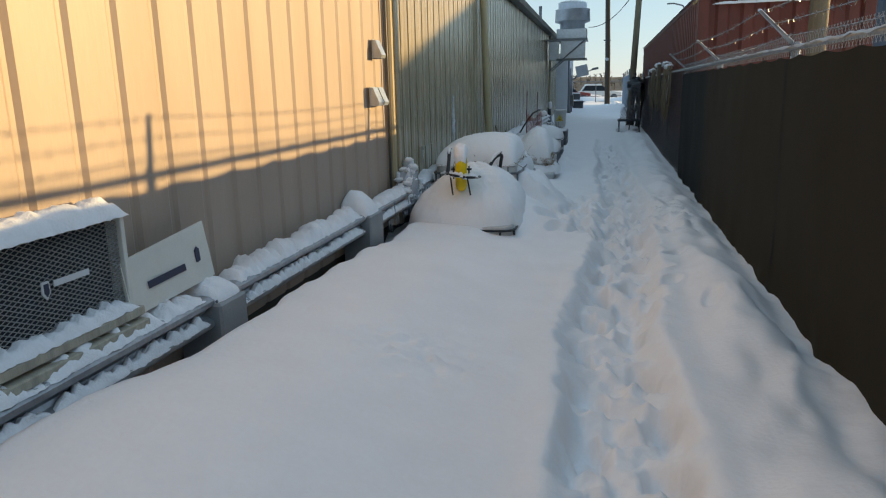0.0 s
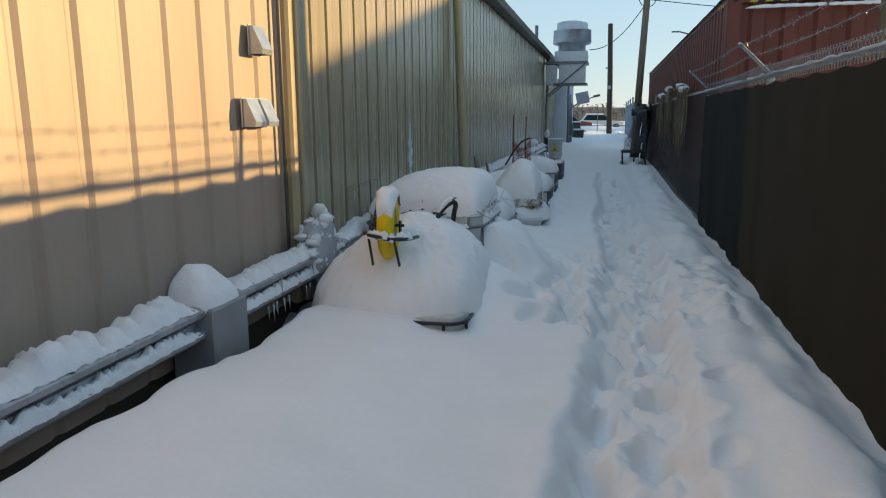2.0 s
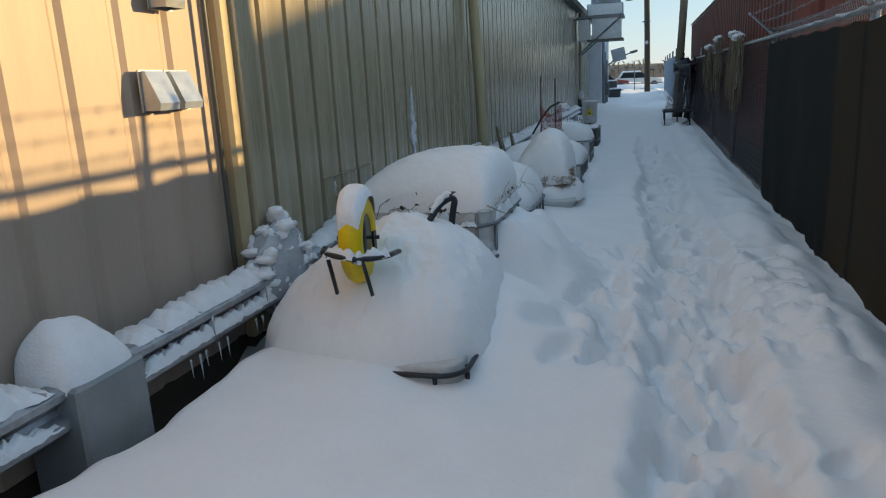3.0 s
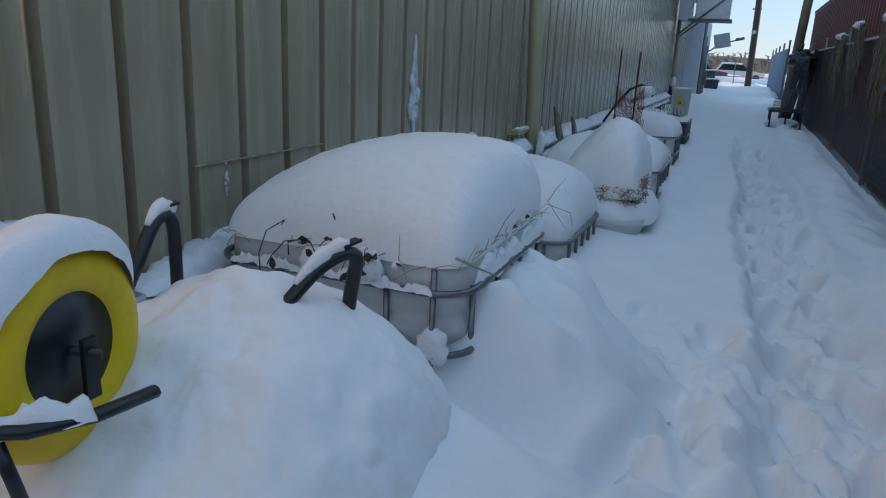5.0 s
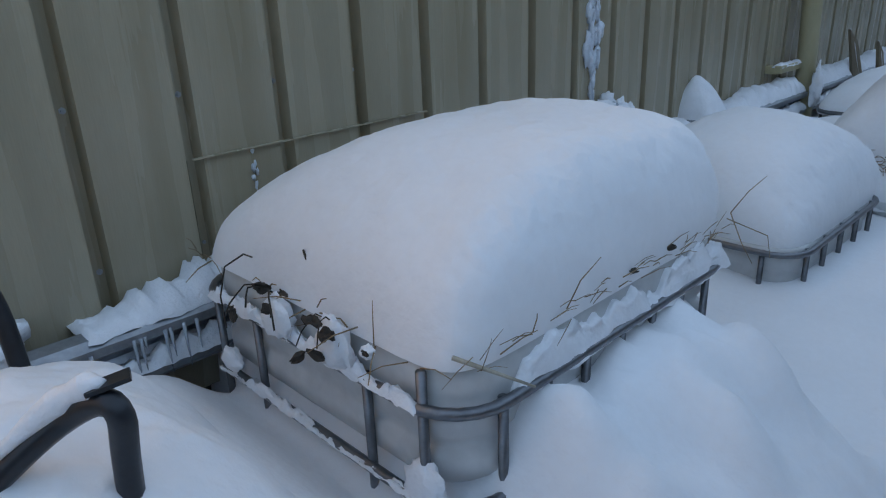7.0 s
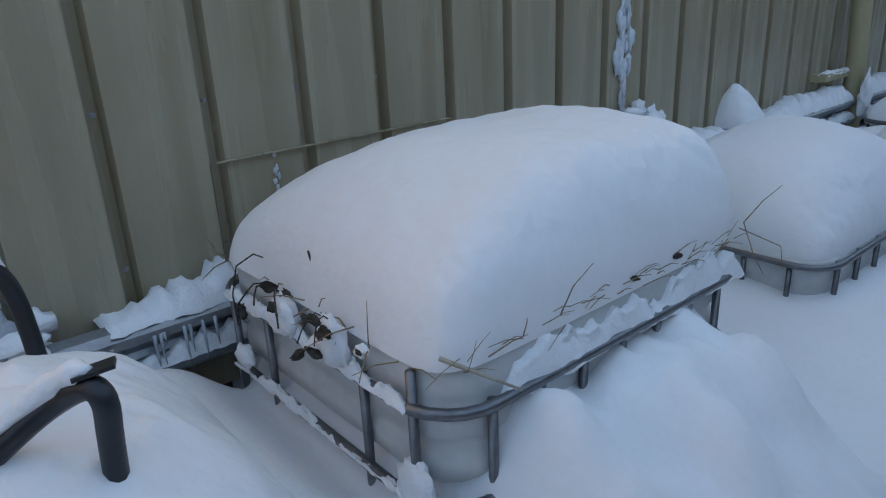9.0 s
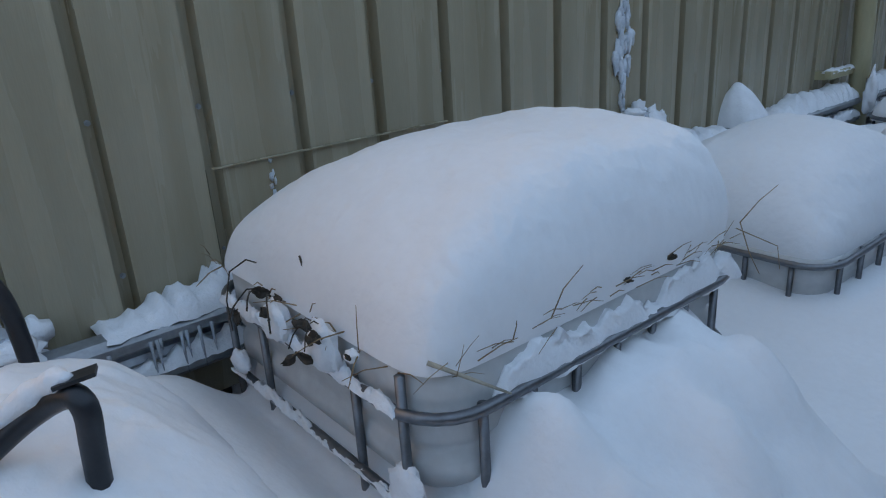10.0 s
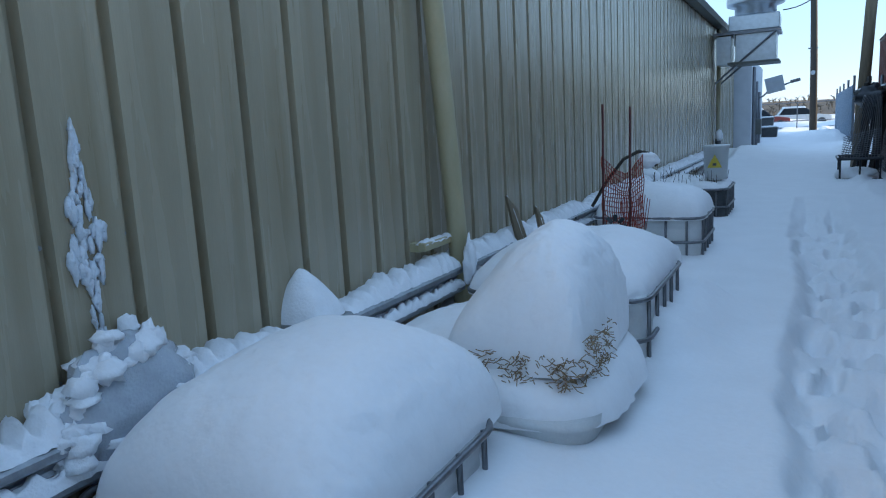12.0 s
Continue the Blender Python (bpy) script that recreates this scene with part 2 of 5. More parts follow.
def part(name, shape, mat, parent=None, label="", smooth=False, bevel=0.0):
    ob = new(name, shape.mesh(name, mat, smooth))
    ob.parent = parent
    if label:
        tagged(ob, label)
    if bevel:
        md = ob.modifiers.new("bevel", "BEVEL")
        md.width, md.segments, md.limit_method = bevel, 2, "ANGLE"
    return ob


def thing(name, label, category, group="", at=(0, 0, 0), kind=""):
    ob = new(name)
    ob.location = at
    return tagged(ob, label, category, group, kind)


def solo(name, shape, mat, label, category, smooth=False, group="", kind="", bevel=0.0):
    return tagged(part(name, shape, mat, None, "", smooth, bevel), label, category, group, kind)


def structure(name, shape, mat, label="", smooth=False, bevel=0.0, category=""):
    return tagged(part(name, shape, mat, None, "", smooth, bevel), label, category, "", "structure")


def fbm(x, y, z=0.0, s=1.0, o=3):
    return noise.fractal(Vector((x * s, y * s, z * s)), 1.0, 2.0, o)


def sm(a, b, x):
    t = min(max((x - a) / (b - a), 0), 1)
    return t * t * (3 - 2 * t)


def lerp(x, table):
    for (x0, y0), (x1, y1) in zip(table, table[1:]):
        if x < x1:
            t = min(max((x - x0) / (x1 - x0), 0), 1)
            return y0 + (y1 - y0) * t
    return table[-1][1]


# ---- plan ----
GREEN_X, TAN_X = -1.682, -1.735       # pans of the two steel walls
CORNER_Y = 9.12                      # where they meet
WALL_END = 34.5
EAVE = 3.62
FENCE_X, FENCE_TOP, FENCE_END = 1.63, 2.03, 14.3
RAIL_X, RAIL_TOP = -1.55, 0.775

# ---- snow-covered ground ----
rng = random.Random(4)
TRAIL = ((-6, 0.6), (4.6, 0.56), (6.1, 0.47), (7.8, 0.58), (9.3, 0.62), (11.5, 0.68), (12.7, 0.63), (14.5, 0.55), (16, 0.62), (18, 0.5), (24, 0.5))
prints = []
yy, side = -3.0, 1
while yy < 20.5:
    prints.append((lerp(yy, TRAIL) + side * rng.uniform(0.07, 0.17), yy, rng.uniform(0.055, 0.085), rng.uniform(0.12, 0.17), rng.uniform(0.10, 0.15), rng.uniform(-0.3, 0.3)))
    yy += rng.uniform(0.24, 0.36)
    side = -side
for _ in range(34):
    py = rng.uniform(8.9, 11.4)
    prints.append((rng.uniform(-0.12, 0.45), py, rng.uniform(0.05, 0.09), rng.uniform(0.09, 0.16), rng.uniform(0.03, 0.08), rng.uniform(-0.8, 0.8)))
for _ in range(16):
    py = rng.uniform(6.5, 10.5)
    prints.append((rng.uniform(0.7, 1.15), py, rng.uniform(0.05, 0.09), rng.uniform(0.09, 0.15), rng.uniform(0.02, 0.06), rng.uniform(-0.8, 0.8)))
cells = {}
for p in prints:
    for i in range(int(p[1] * 2) - 1, int(p[1] * 2) + 2):
        cells.setdefault(i, []).append(p)


def snow_height(x, y):
    far = sm(16, 24, y)
    z = 0.36 + 0.02 * fbm(x, y, 0, 0.5) + 0.010 * fbm(x, y, 5, 1.8)
    # drift that rises to the guard rail, breaking off steeply in front of it
    berm = lerp(y, ((-4, 0.37), (4.1, 0.37), (4.7, 0.295), (5.5, 0.275), (6.5, 0.25), (7.2, 0.225), (7.75, 0.165), (8.2, 0.15), (8.5, 0.115), (9.0, 0.11), (9.5, 0.08), (20, 0.06)))
    z += berm * sm(0.25, -1.25, x)
    edge = -1.38 + 0.045 * fbm(0, y, 3, 1.6)
    if y < 10.0:
        z -= 0.42 * sm(edge + 0.02, edge - 0.13, x)
    else:
        z -= 0.10 * sm(-1.3, -1.5, x)
    # drifts against the planters
    d = sm(0.16, -0.46, x) * sm(9.84, 10.16, y) * sm(11.02, 10.62, y)
    z += d * (0.40 + 0.085 * fbm(x * 0.4, y, 9, 5.5, 3) + 0.05 * fbm(x, y, 19, 8, 3))
    d = sm(0.15, -0.45, x) * sm(11.2, 11.9, y) * sm(13.4, 12.4, y)
    z += 0.07 * d
    d = sm(0.30, -0.50, x) * sm(8.62, 9.25, y) * sm(9.92, 9.5, y)
    z += 0.30 * d
    z += 0.13 * sm(-0.3, -0.8, x) * sm(9.5, 9.75, y) * sm(10.2, 9.95, y)
    z += 0.05 * sm(-0.55, -0.8, x) * sm(8.2, 8.45, y) * sm(8.75, 8.6, y)
    z += 0.20 * sm(0.10, -0.36, x) * sm(14.05, 14.4, y) * sm(15.7, 15.2, y) * (0.9 + 0.5 * fbm(x, y, 27, 5, 3))
    # fence side
    z -= (0.03 + 0.04 * sm(5, 8, y)) * sm(1.2, 1.6, x) * (1 - far)
    rid = sm(0.95, 1.2, x) * sm(1.62, 1.35, x)
    z += 0.10 * rid * (0.5 + fbm(x * 2.2, y, 2, 0.9)) + 0.035 * sm(1.25, 1.5, x) * fbm(x, y, 23, 3.2, 4) * (1 - far)
    z -= 0.06 * sm(-0.25, 0.35, fbm(3, y, 8, 0.45, 2)) * sm(0.0, 0.05, x - 1.32 - 0.22 * fbm(0, y, 21, 0.9, 4)) * sm(-2, 2, y) * sm(13.0, 12.0, y)
    if 12.0 < y < 12.9:
        z += 0.05 * sm(1.35, 1.55, x)
    # crusted patch
    if 4.6 < y < 6.0 and x < 0.2:
        z += 0.045 * fbm(x, y, 13, 19, 3) * math.exp(-((x + 0.5) / 0.35) ** 2 - ((y - 5.32) / 0.3) ** 2)
    # trodden trail
    if y < 22:
        c = lerp(y, TRAIL)
        wob = 0.05 * fbm(0, y, 6, 2.2, 2) + 0.035 * fbm(x, y, 4, 7, 2)
        tr = math.exp(-abs((x - c + wob) / 0.27) ** 9)
        z -= tr * (0.125 + 0.075 * fbm(x, y, 7, 4.5, 4) + 0.035 * fbm(x, y, 15, 13, 3)) * (1 - 0.6 * sm(17, 21, y))
        ra = math.exp(-((abs(x - c) - 0.33) / 0.08) ** 2)
        z += 0.016 * ra * (0.6 + fbm(x, y, 8, 3.5))
        for px, py, a, b, depth, turn in cells.get(int(y * 2), ()):
            dx, dy = x - px, y - py
            u, w = (dx + turn * dy) / a, dy / b
            q = u * u + w * w
            if q < 6:
                z -= depth * math.exp(-q ** 3 * 0.6) - 0.010 * math.exp(-(q - 1.8) ** 2)
        if 8.8 < y < 11.6 and -0.3 < x < 1.3:
            z += 0.06 * fbm(x, y, 11, 7, 5) * sm(-0.3, 0.1, x) * sm(8.8, 9.4, y) * sm(11.6, 11, y)
    # heaped snow towards the far yard
    z += 0.42 * sm(27, 33, y) * (0.55 + 0.45 * fbm(x, y, 1, 0.25)) * sm(60, 45, y)
    z += 0.25 * sm(23, 28, y) * sm(-0.9, -1.6, x) * sm(31, 27, y)
    return z


def span(a, b, step):
    k = max(1, round((b - a) / step))
    return [a + (b - a) * i / k for i in range(k)]


gx = [-900, -300, -80, -20, -6] + span(-2.0, -1.5, 0.1) + span(-1.5, 0.1, 0.032) + span(0.1, 1.15, 0.02) + span(1.15, 1.72, 0.03) + span(1.72, 4, 0.4) + [5, 8, 16, 40, 120, 400, 900]
gy = [-300, -60, -15] + span(-4, 3.2, 0.12) + span(3.2, 13, 0.030) + span(13, 19, 0.07) + span(19, 34, 0.25) + span(34, 70, 2) + [70, 90, 130, 200, 400, 900]
gv = [(x, y, snow_height(x, y)) for x in gx for y in gy]
W = len(gy)
gf = [(i * W + j, (i + 1) * W + j, (i + 1) * W + j + 1, i * W + j + 1) for i in range(len(gx) - 1) for j in range(W - 1)]
gm = Shape()
gm.v, gm.f = gv, gf
structure("ground", gm, SNOW, "trodden white snow covering the alley floor, with a trail of footprints", smooth=True, category="snow")


# ---- corrugated building walls ----
def panel_mesh(name, pitch, count, z0, z1, depth, mat, half=0.025, slope=0.008):
    """One steel sheet lying in the plane x = 0, with sunk ribs, the first at y = 0."""
    prof = []
    for k in range(count):
        y = k * pitch
        prof += [(0, y - half), (-depth, y - half + slope), (-depth, y + half - slope), (0, y + half)]
    prof.append((0, count * pitch - half))
    s = Shape()
    v = [(a, b, z0) for a, b in prof] + [(a, b, z1) for a, b in prof]
    k = len(prof)
    v += [(a - 0.004, b, z0) for a, b in prof] + [(a - 0.004, b, z1) for a, b in prof]
    f = [(i, i + 1, k + i + 1, k + i) for i in range(k - 1)] + [(2 * k + i + 1, 2 * k + i, 3 * k + i, 3 * k + i + 1) for i in range(k - 1)]
    f += [(i + 1, i, 2 * k + i, 2 * k + i + 1) for i in range(k - 1)]
    s.add(v, f)
    return s.mesh(name, mat)


def screws_shape(pitch, count, heights, rib):
    s = Shape()
    for k in range(count):
        for z in heights:
            s.lathe([(0.009, 0), (0.009, 0.003), (0.006, 0.003), (0.006, 0.009)], 6, pose(-rib + 0.001, k * pitch + 0.004, z, 0, 90, 0))
    return s


def siding(name, label, x, y0, y1, pitch, phase, mat, rib):
    core = Shape().box((x - 0.165, (y0 + y1) / 2, EAVE / 2), (0.2, y1 - y0, EAVE))
    wall = structure(name, core, BASEWALL, label, category="wall")
    me = panel_mesh("panel", pitch, 3, 0.42, EAVE, rib, mat, *((0.025, 0.008) if mat == GREEN else (0.038, 0.026)))
    sc = screws_shape(pitch, 3, (0.70, 0.866, 1.302, 2.8) if mat == GREEN else (0.55, 2.9), rib).mesh("screws", GALV)
    y = phase
    while y - 3 * pitch > y0 - 0.04:
        y -= 3 * pitch
    while y + 3 * pitch <= y1 + 0.05:
        p = new("panel", me)
        p.parent, p.location = wall, (x, y, 0)
        q = new("screws", sc)
        q.parent, q.location = p, (0, 0, 0)
        y += 3 * pitch
    return wall, y


green_wall, _ = siding("wall_sage", "sage-green ribbed steel building wall, streaked with ice and grime", GREEN_X, CORNER_Y, WALL_END, 0.3032, 10.022 - 0.9096, GREEN, 0.046)
tan_wall, _ = siding("wall_tan", "tan ribbed steel building wall in low sun", TAN_X, -9.0, CORNER_Y, 0.3075, 4.667 + 0.3075 * 9, TAN, 0.015)
for k, wide in ((12, 0.3075), (13, 0.3075), (14, 0.13)):
    last = new("panel", panel_mesh("panel", wide, 1, 0.42, EAVE, 0.015, TAN, 0.038, 0.026))
    last.parent, last.location = tan_wall, (TAN_X, 4.667 + 0.3075 * k, 0)
# replaced lower sheets beside the planters
lowm = panel_mesh("lower_panel", 0.3032, 3, 0.42, 1.125, 0.046, GREEN)
for k in (1,):
    q = new("lower_panel", lowm)
    q.parent, q.location = green_wall, (GREEN_X + 0.005, 10.022 + (k - 1) * 0.9096, 0)
    q = part("drip_lip", Shape().box((GREEN_X + 0.014, 10.022 + (k - 1) * 0.9096 + 0.44, 1.128), (0.012, 0.9, 0.004)), GREEN, green_wall)
# corner trims
part("corner_trim", Shape().box((TAN_X + 0.03, CORNER_Y - 0.06, EAVE / 2 + 0.2), (0.08, 0.10, EAVE - 0.4), chamfer=0.02), TRIM, tan_wall, "tan folded corner trim", bevel=0)
part("corner_trim", Shape().box((GREEN_X - 0.01, CORNER_Y + 0.04, EAVE / 2 + 0.2), (0.10, 0.09, EAVE - 0.4), chamfer=0.01), GREEN, green_wall, "folded sage corner flashing")
cond = Shape().tube([(TAN_X + 0.05, CORNER_Y - 0.20, 0.75), (TAN_X + 0.05, CORNER_Y - 0.20, EAVE)], 0.013, 8)
solo("conduit", cond, DARKTRIM, "thin dark vertical conduit fixed to the tan wall", "pipe", True)
# building bodies behind, and roofs
structure("building_core", Shape().box((-9.9, (WALL_END - 9) / 2, EAVE / 2), (16, WALL_END + 9, EAVE)), BASEWALL, "plain body of the steel building")
roof = Shape()
roof.prism([(-18, EAVE + 1.0), (-18, EAVE + 0.85), (-1.52, EAVE + 0.02), (-1.52, EAVE + 0.08)], CORNER_Y, WALL_END + 0.3, "y")
structure("roof_sage", roof, GREEN, "low-pitched steel roof")
roof = Shape()
roof.prism([(-18, EAVE + 1.5), (-18, EAVE + 1.3), (-1.72, EAVE + 0.5), (-1.72, EAVE)], -9, CORNER_Y, "y")
structure("roof_tan", roof, TRIM, "tan roof edge")
gut = thing("gutter", "dark eaves gutter with a strip of roof snow above it", "gutter", kind="structure")
part("trough", Shape().prism([(-1.66, EAVE + 0.01), (-1.50, EAVE + 0.02), (-1.47, EAVE + 0.13), (-1.50, EAVE + 0.13), (-1.52, EAVE + 0.05), (-1.64, EAVE + 0.04)], CORNER_Y + 0.1, WALL_END + 0.3, "y"), DARKTRIM, gut)
rs = Shape()
rs.sheet(lambda u, v: (-1.5 - 1.6 * v, CORNER_Y + 0.1 + 25.4 * u, EAVE + 0.13 + 0.05 * (1 - (2 * v - 1) ** 4) ** 0.5 + 0.08 * v + 0.02 * fbm(u * 30, v * 3)), 160, 8)
solo("roof_snow", rs, SNOW, "thin layer of snow on the eaves of the roof", "snow", True)


# ---- guard rail and its posts ----
def w_beam(y0, y1):
    """Corrugated guard rail section, as a closed profile."""
    front = [(-0.02, 0.775), (0.015, 0.770), (0.04, 0.752), (0.04, 0.728), (0.0, 0.705), (-0.01, 0.688), (0.0, 0.670), (0.04, 0.648), (0.04, 0.620), (0.015, 0.600), (-0.02, 0.592)]
    poly = front + [(a - 0.012, b) for a, b in front[::-1]]
    return Shape().prism([(RAIL_X + a, b) for a, b in poly], y0, y1, "y")


rail = thing("guard_rail", "galvanised corrugated guard rail laden with snow, along the wall", "guard rail")
for a, b in ((-2.0, 1.8), (1.8, 5.32), (5.32, 7.72), (7.72, 10.3), (10.3, 12.95), (12.95, 16.8), (16.8, 20.6), (20.6, 24.4), (24.4, 28.2)):
    part("rail_section", w_beam(a + 0.004, b - 0.004), GALV, rail)
    for bz, bx in ((0.688, -0.008), (0.74, 0.04)):
        part("splice_bolt", Shape().lathe([(0.014, 0), (0.014, 0.008), (0.006, 0.012)], 6, pose(RAIL_X + bx, b - 0.1, bz, 0, 90, 0)), GALVD, rail)


def rail_post(y, top, w):
    s = Shape().box((RAIL_X - 0.04, y, top / 2), (0.25, w, top), chamfer=0.012)
    return solo("rail_post", s, POSTGREY, "square grey steel guard-rail post topped with snow", "post", group="guard rail posts")


for y, top, w in ((5.32, 0.735, 0.27), (7.75, 0.76, 0.34), (10.2, 0.74, 0.3), (12.97, 0.80, 0.26), (20.6, 0.76, 0.3), (28.2, 0.76, 0.3)):
    rail_post(y, top, w)


def blob(c, r, seed, rough=0.25, nu=18, nv=12, flat=0.0):
    """A lumpy rounded heap."""
    s = Shape()
    cx, cy, cz = c

    def fn(u, v):
        a, b = 2 * math.pi * u, math.pi * v
        d = Vector((math.sin(b) * math.cos(a), math.sin(b) * math.sin(a), math.cos(b)))
        k = 1 + rough * noise.fractal(d * 1.8 + Vector((seed * 3.1, 0, 0)), 1.0, 2.0, 4)
        z = d.z * k * r[2]
        return (cx + d.x * k * r[0], cy + d.y * k * r[1], cz + max(z, -flat if flat else -9))
    return s.sheet(fn, nu, nv)


def ridge(y0, y1, x0, x1, z, h, seed, lump=0.5, step=0.016, nv=10, bite=0.0):
    """A ragged strip of snow lying along a ledge."""
    s = Shape()
    nu = max(4, int((y1 - y0) / step))

    def fn(u, v):
        y = y0 + (y1 - y0) * u
        spike = max(0.0, 1 - 3.4 * abs(fbm(0, y, seed + 7, 13, 2)))
        hh = h * (0.62 + lump * (0.45 * fbm(0, y, seed, 3, 2) + 0.95 * spike ** 1.5 + 0.30 * fbm(0, y, seed + 9, 31, 3)))
        hh = max(hh - bite * max(0, fbm(0, y, seed + 3, 4.5, 2)), 0.006)
        hh *= min(1, 12 * u, 12 * (1 - u)) ** 0.5
        q = 2 * v - 1
        ww = (x1 - x0) / 2 * (1 + 0.18 * fbm(0, y, seed + 5, 9, 2))
        x = (x0 + x1) / 2 + ww * q + 0.008 * fbm(v, y, seed, 14, 2)
        return (x, y, z - 0.012 + hh * (1 - abs(q) ** 3) ** 0.8 + 0.009 * fbm(q, y, seed, 26, 3))
    return s.sheet(fn, nu, nv)


LUMP = "ragged ridge of snow lying along the guard rail"
segs = ((3.0, 4.1, 0.06), (4.1, 5.15, 0.06), (5.5, 7.55, 0.085), (7.95, 9.0, 0.06), (9.6, 12.8, 0.085), (13.1, 17.3, 0.085), (17.3, 20.4, 0.085), (20.8, 28.0, 0.08))
for k, (a, b, h) in enumerate(segs):
    solo("rail_snow", ridge(a, b, RAIL_X - 0.13, RAIL_X + 0.03, 0.775, h, 10 + k, 0.75, nv=12, bite=0.05), SNOW_LUMP, LUMP, "snow", True, "snow on the rail")
    solo("rail_snow", ridge(a, b, RAIL_X - 0.01, RAIL_X + 0.045, 0.652, 0.06, 40 + k, 0.55), SNOW_LUMP, LUMP, "snow", True, "snow on the rail")



# ---- planters cut from caged tanks ----
def ring_points(w, l, r, z, n=5):
    pts = []
    for cx, cy, a0 in ((w / 2 - r, l / 2 - r, 0), (-w / 2 + r, l / 2 - r, 90), (-w / 2 + r, -l / 2 + r, 180), (w / 2 - r, -l / 2 + r, 270)):
        for i in range(n + 1):
            a = radians(a0 + 90 * i / n)
            pts.append((cx + r * math.cos(a), cy + r * math.sin(a), z))
    return pts


def tote(x0, x1, y0, y1, rim, top, label, tank=None, cage=None, rings=(0.0, -0.21, -0.43), bottom=0.18, posts=(5, 5), round_=0.05, front=None):
    """A cut-down caged tank: plastic tub, welded tube cage."""
    w, l = x1 - x0, y1 - y0
    t = thing("tote_planter", label, "planter", "planters along the wall", ((x0 + x1) / 2, (y0 + y1) / 2, 0))
    tank, cage = tank or PLASTIC, cage or GALVD
    tub = Shape()
    iw, il, r = w - 0.045, l - 0.045, 0.12
    levels = [(bottom, -2.0 * round_), (bottom + 0.12 * round_, -1.2 * round_), (bottom + 0.45 * round_, -0.4 * round_), (bottom + round_, 0.0), (rim - 0.25 if bottom < rim - 0.4 else rim - 0.12, 0.0), (rim - 0.105, -0.010), (rim - 0.085, -0.010), (rim - 0.07, 0.0), (top - 0.01, 0.0), (top, -0.012)]
    rings_v = [ring_points(iw + 2 * d, il + 2 * d, r, z, 5) for z, d in levels]
    # shallow vertical flutes in the tub
    k = len(rings_v[0])
    v = [p for ring in rings_v for p in ring]
    f = [(i * k + j, i * k + (j + 1) % k, (i + 1) * k + (j + 1) % k, (i + 1) * k + j) for i in range(len(levels) - 1) for j in range(k)]
    f.append(tuple((len(levels) - 1) * k + j for j in range(k)))
    tub.add(v, f)
    part("tub", tub, tank, t, "stained milky plastic tub", True)
    for dz in rings:
        part("ring_tube", Shape().tube(ring_points(w, l, 0.13, rim + dz, 6), 0.0125, 8, True), cage, t, "", True)
    zb = rim + rings[-1] - 0.1
    across = [q - (x0 + x1) / 2 for q in front] if front else [-w / 2 + 0.13 + (w - 0.26) * i / (posts[0] - 1) for i in range(posts[0])]
    for i, q in enumerate(across):
        for s in (-1, 1):
            zt = rim + (0.075 if i == len(across) - 1 and s < 0 and rim > 0.8 else 0.006)
            part("cage_post", Shape().tube([(q, s * (l / 2 - 0.012), zb), (q, s * (l / 2 - 0.012), zt)], 0.0105, 8), cage, t, "", True)
    for i in range(posts[1]):
        q = -l / 2 + 0.13 + (l - 0.26) * i / (posts[1] - 1)
        for s in (-1, 1):
            part("cage_post", Shape().tube([(s * (w / 2 - 0.012), q, zb), (s * (w / 2 - 0.012), q, rim + 0.006)], 0.0105, 8), cage, t, "", True)
    return t


def mound(x0, x1, y0, y1, base, h, seed, px=0.0, py=0.0, p=3.0, q=0.55, drop=0.05, nu=56, rough=0.02, pr=None, pb=None, e=8.0, fray=0.035, lump=0.0, pf=None, qf=None, ql=None, qb=None):
    """A deep rounded cap of snow over a planter; (px, py) moves the crown, in halves of its width."""
    s = Shape()
    cx, cy, w, l = (x0 + x1) / 2, (y0 + y1) / 2, (x1 - x0) / 2, (y1 - y0) / 2

    def fn(i, j):
        u, v = 2 * i - 1, 2 * j - 1
        # squircle outline
        m = max(abs(u), abs(v))
        if m > 0:
            k = (abs(u / m) ** e + abs(v / m) ** e) ** (-1 / e)
        else:
            k = 1
        a, b = u * k, v * k
        uu = (a - px) / (1 - px if a > px else 1 + px)
        vv = (b - py) / (1 - py if b > py else 1 + py)
        f = max(0.0, 1 - abs(uu) ** (pr if pr and uu > 0 else p)) ** (ql if ql and uu < 0 else q)
        f *= max(0.0, 1 - abs(vv) ** (pb if pb and vv > 0 else pf if pf and vv < 0 else p)) ** (qf if qf and vv < 0 else qb if qb and vv > 0 else q)
        f *= max(0.0, 1 - m ** 12) ** 0.5
        x, y = cx + a * w, cy + b * l
        edge = sm(0.80, 1.0, m)
        z = base - drop * edge ** 6 + h * f + (rough * fbm(x, y, seed, 2.6, 4) * (0.3 + f) + 0.3 * rough * fbm(x, y, seed + 4, 13, 3)) * (1 - 0.9 * edge ** 8)
        bulge = 1 + 0.03 * math.sin(math.pi * min(1, f * 1.2)) + edge * fray * fbm(x, y, seed + 2, 6, 3)
        px2, py2 = cx + a * w * bulge, cy + b * l * bulge
        if lump:
            # clumpy broken face on the lee sides
            g = lump * max(sm(0.45, 0.85, a), 0.6 * sm(-0.7, -0.95, b)) * sm(0.0, 0.25, f)
            c1 = fbm(px2 + z, py2, z * 1.5 + seed, 12, 4) + 0.6 * fbm(px2, py2, z + seed, 34, 2)
            px2 += g * c1
            z += 0.6 * g * c1
        return (px2, py2, z)
    return s.sheet(fn, nu, nu)


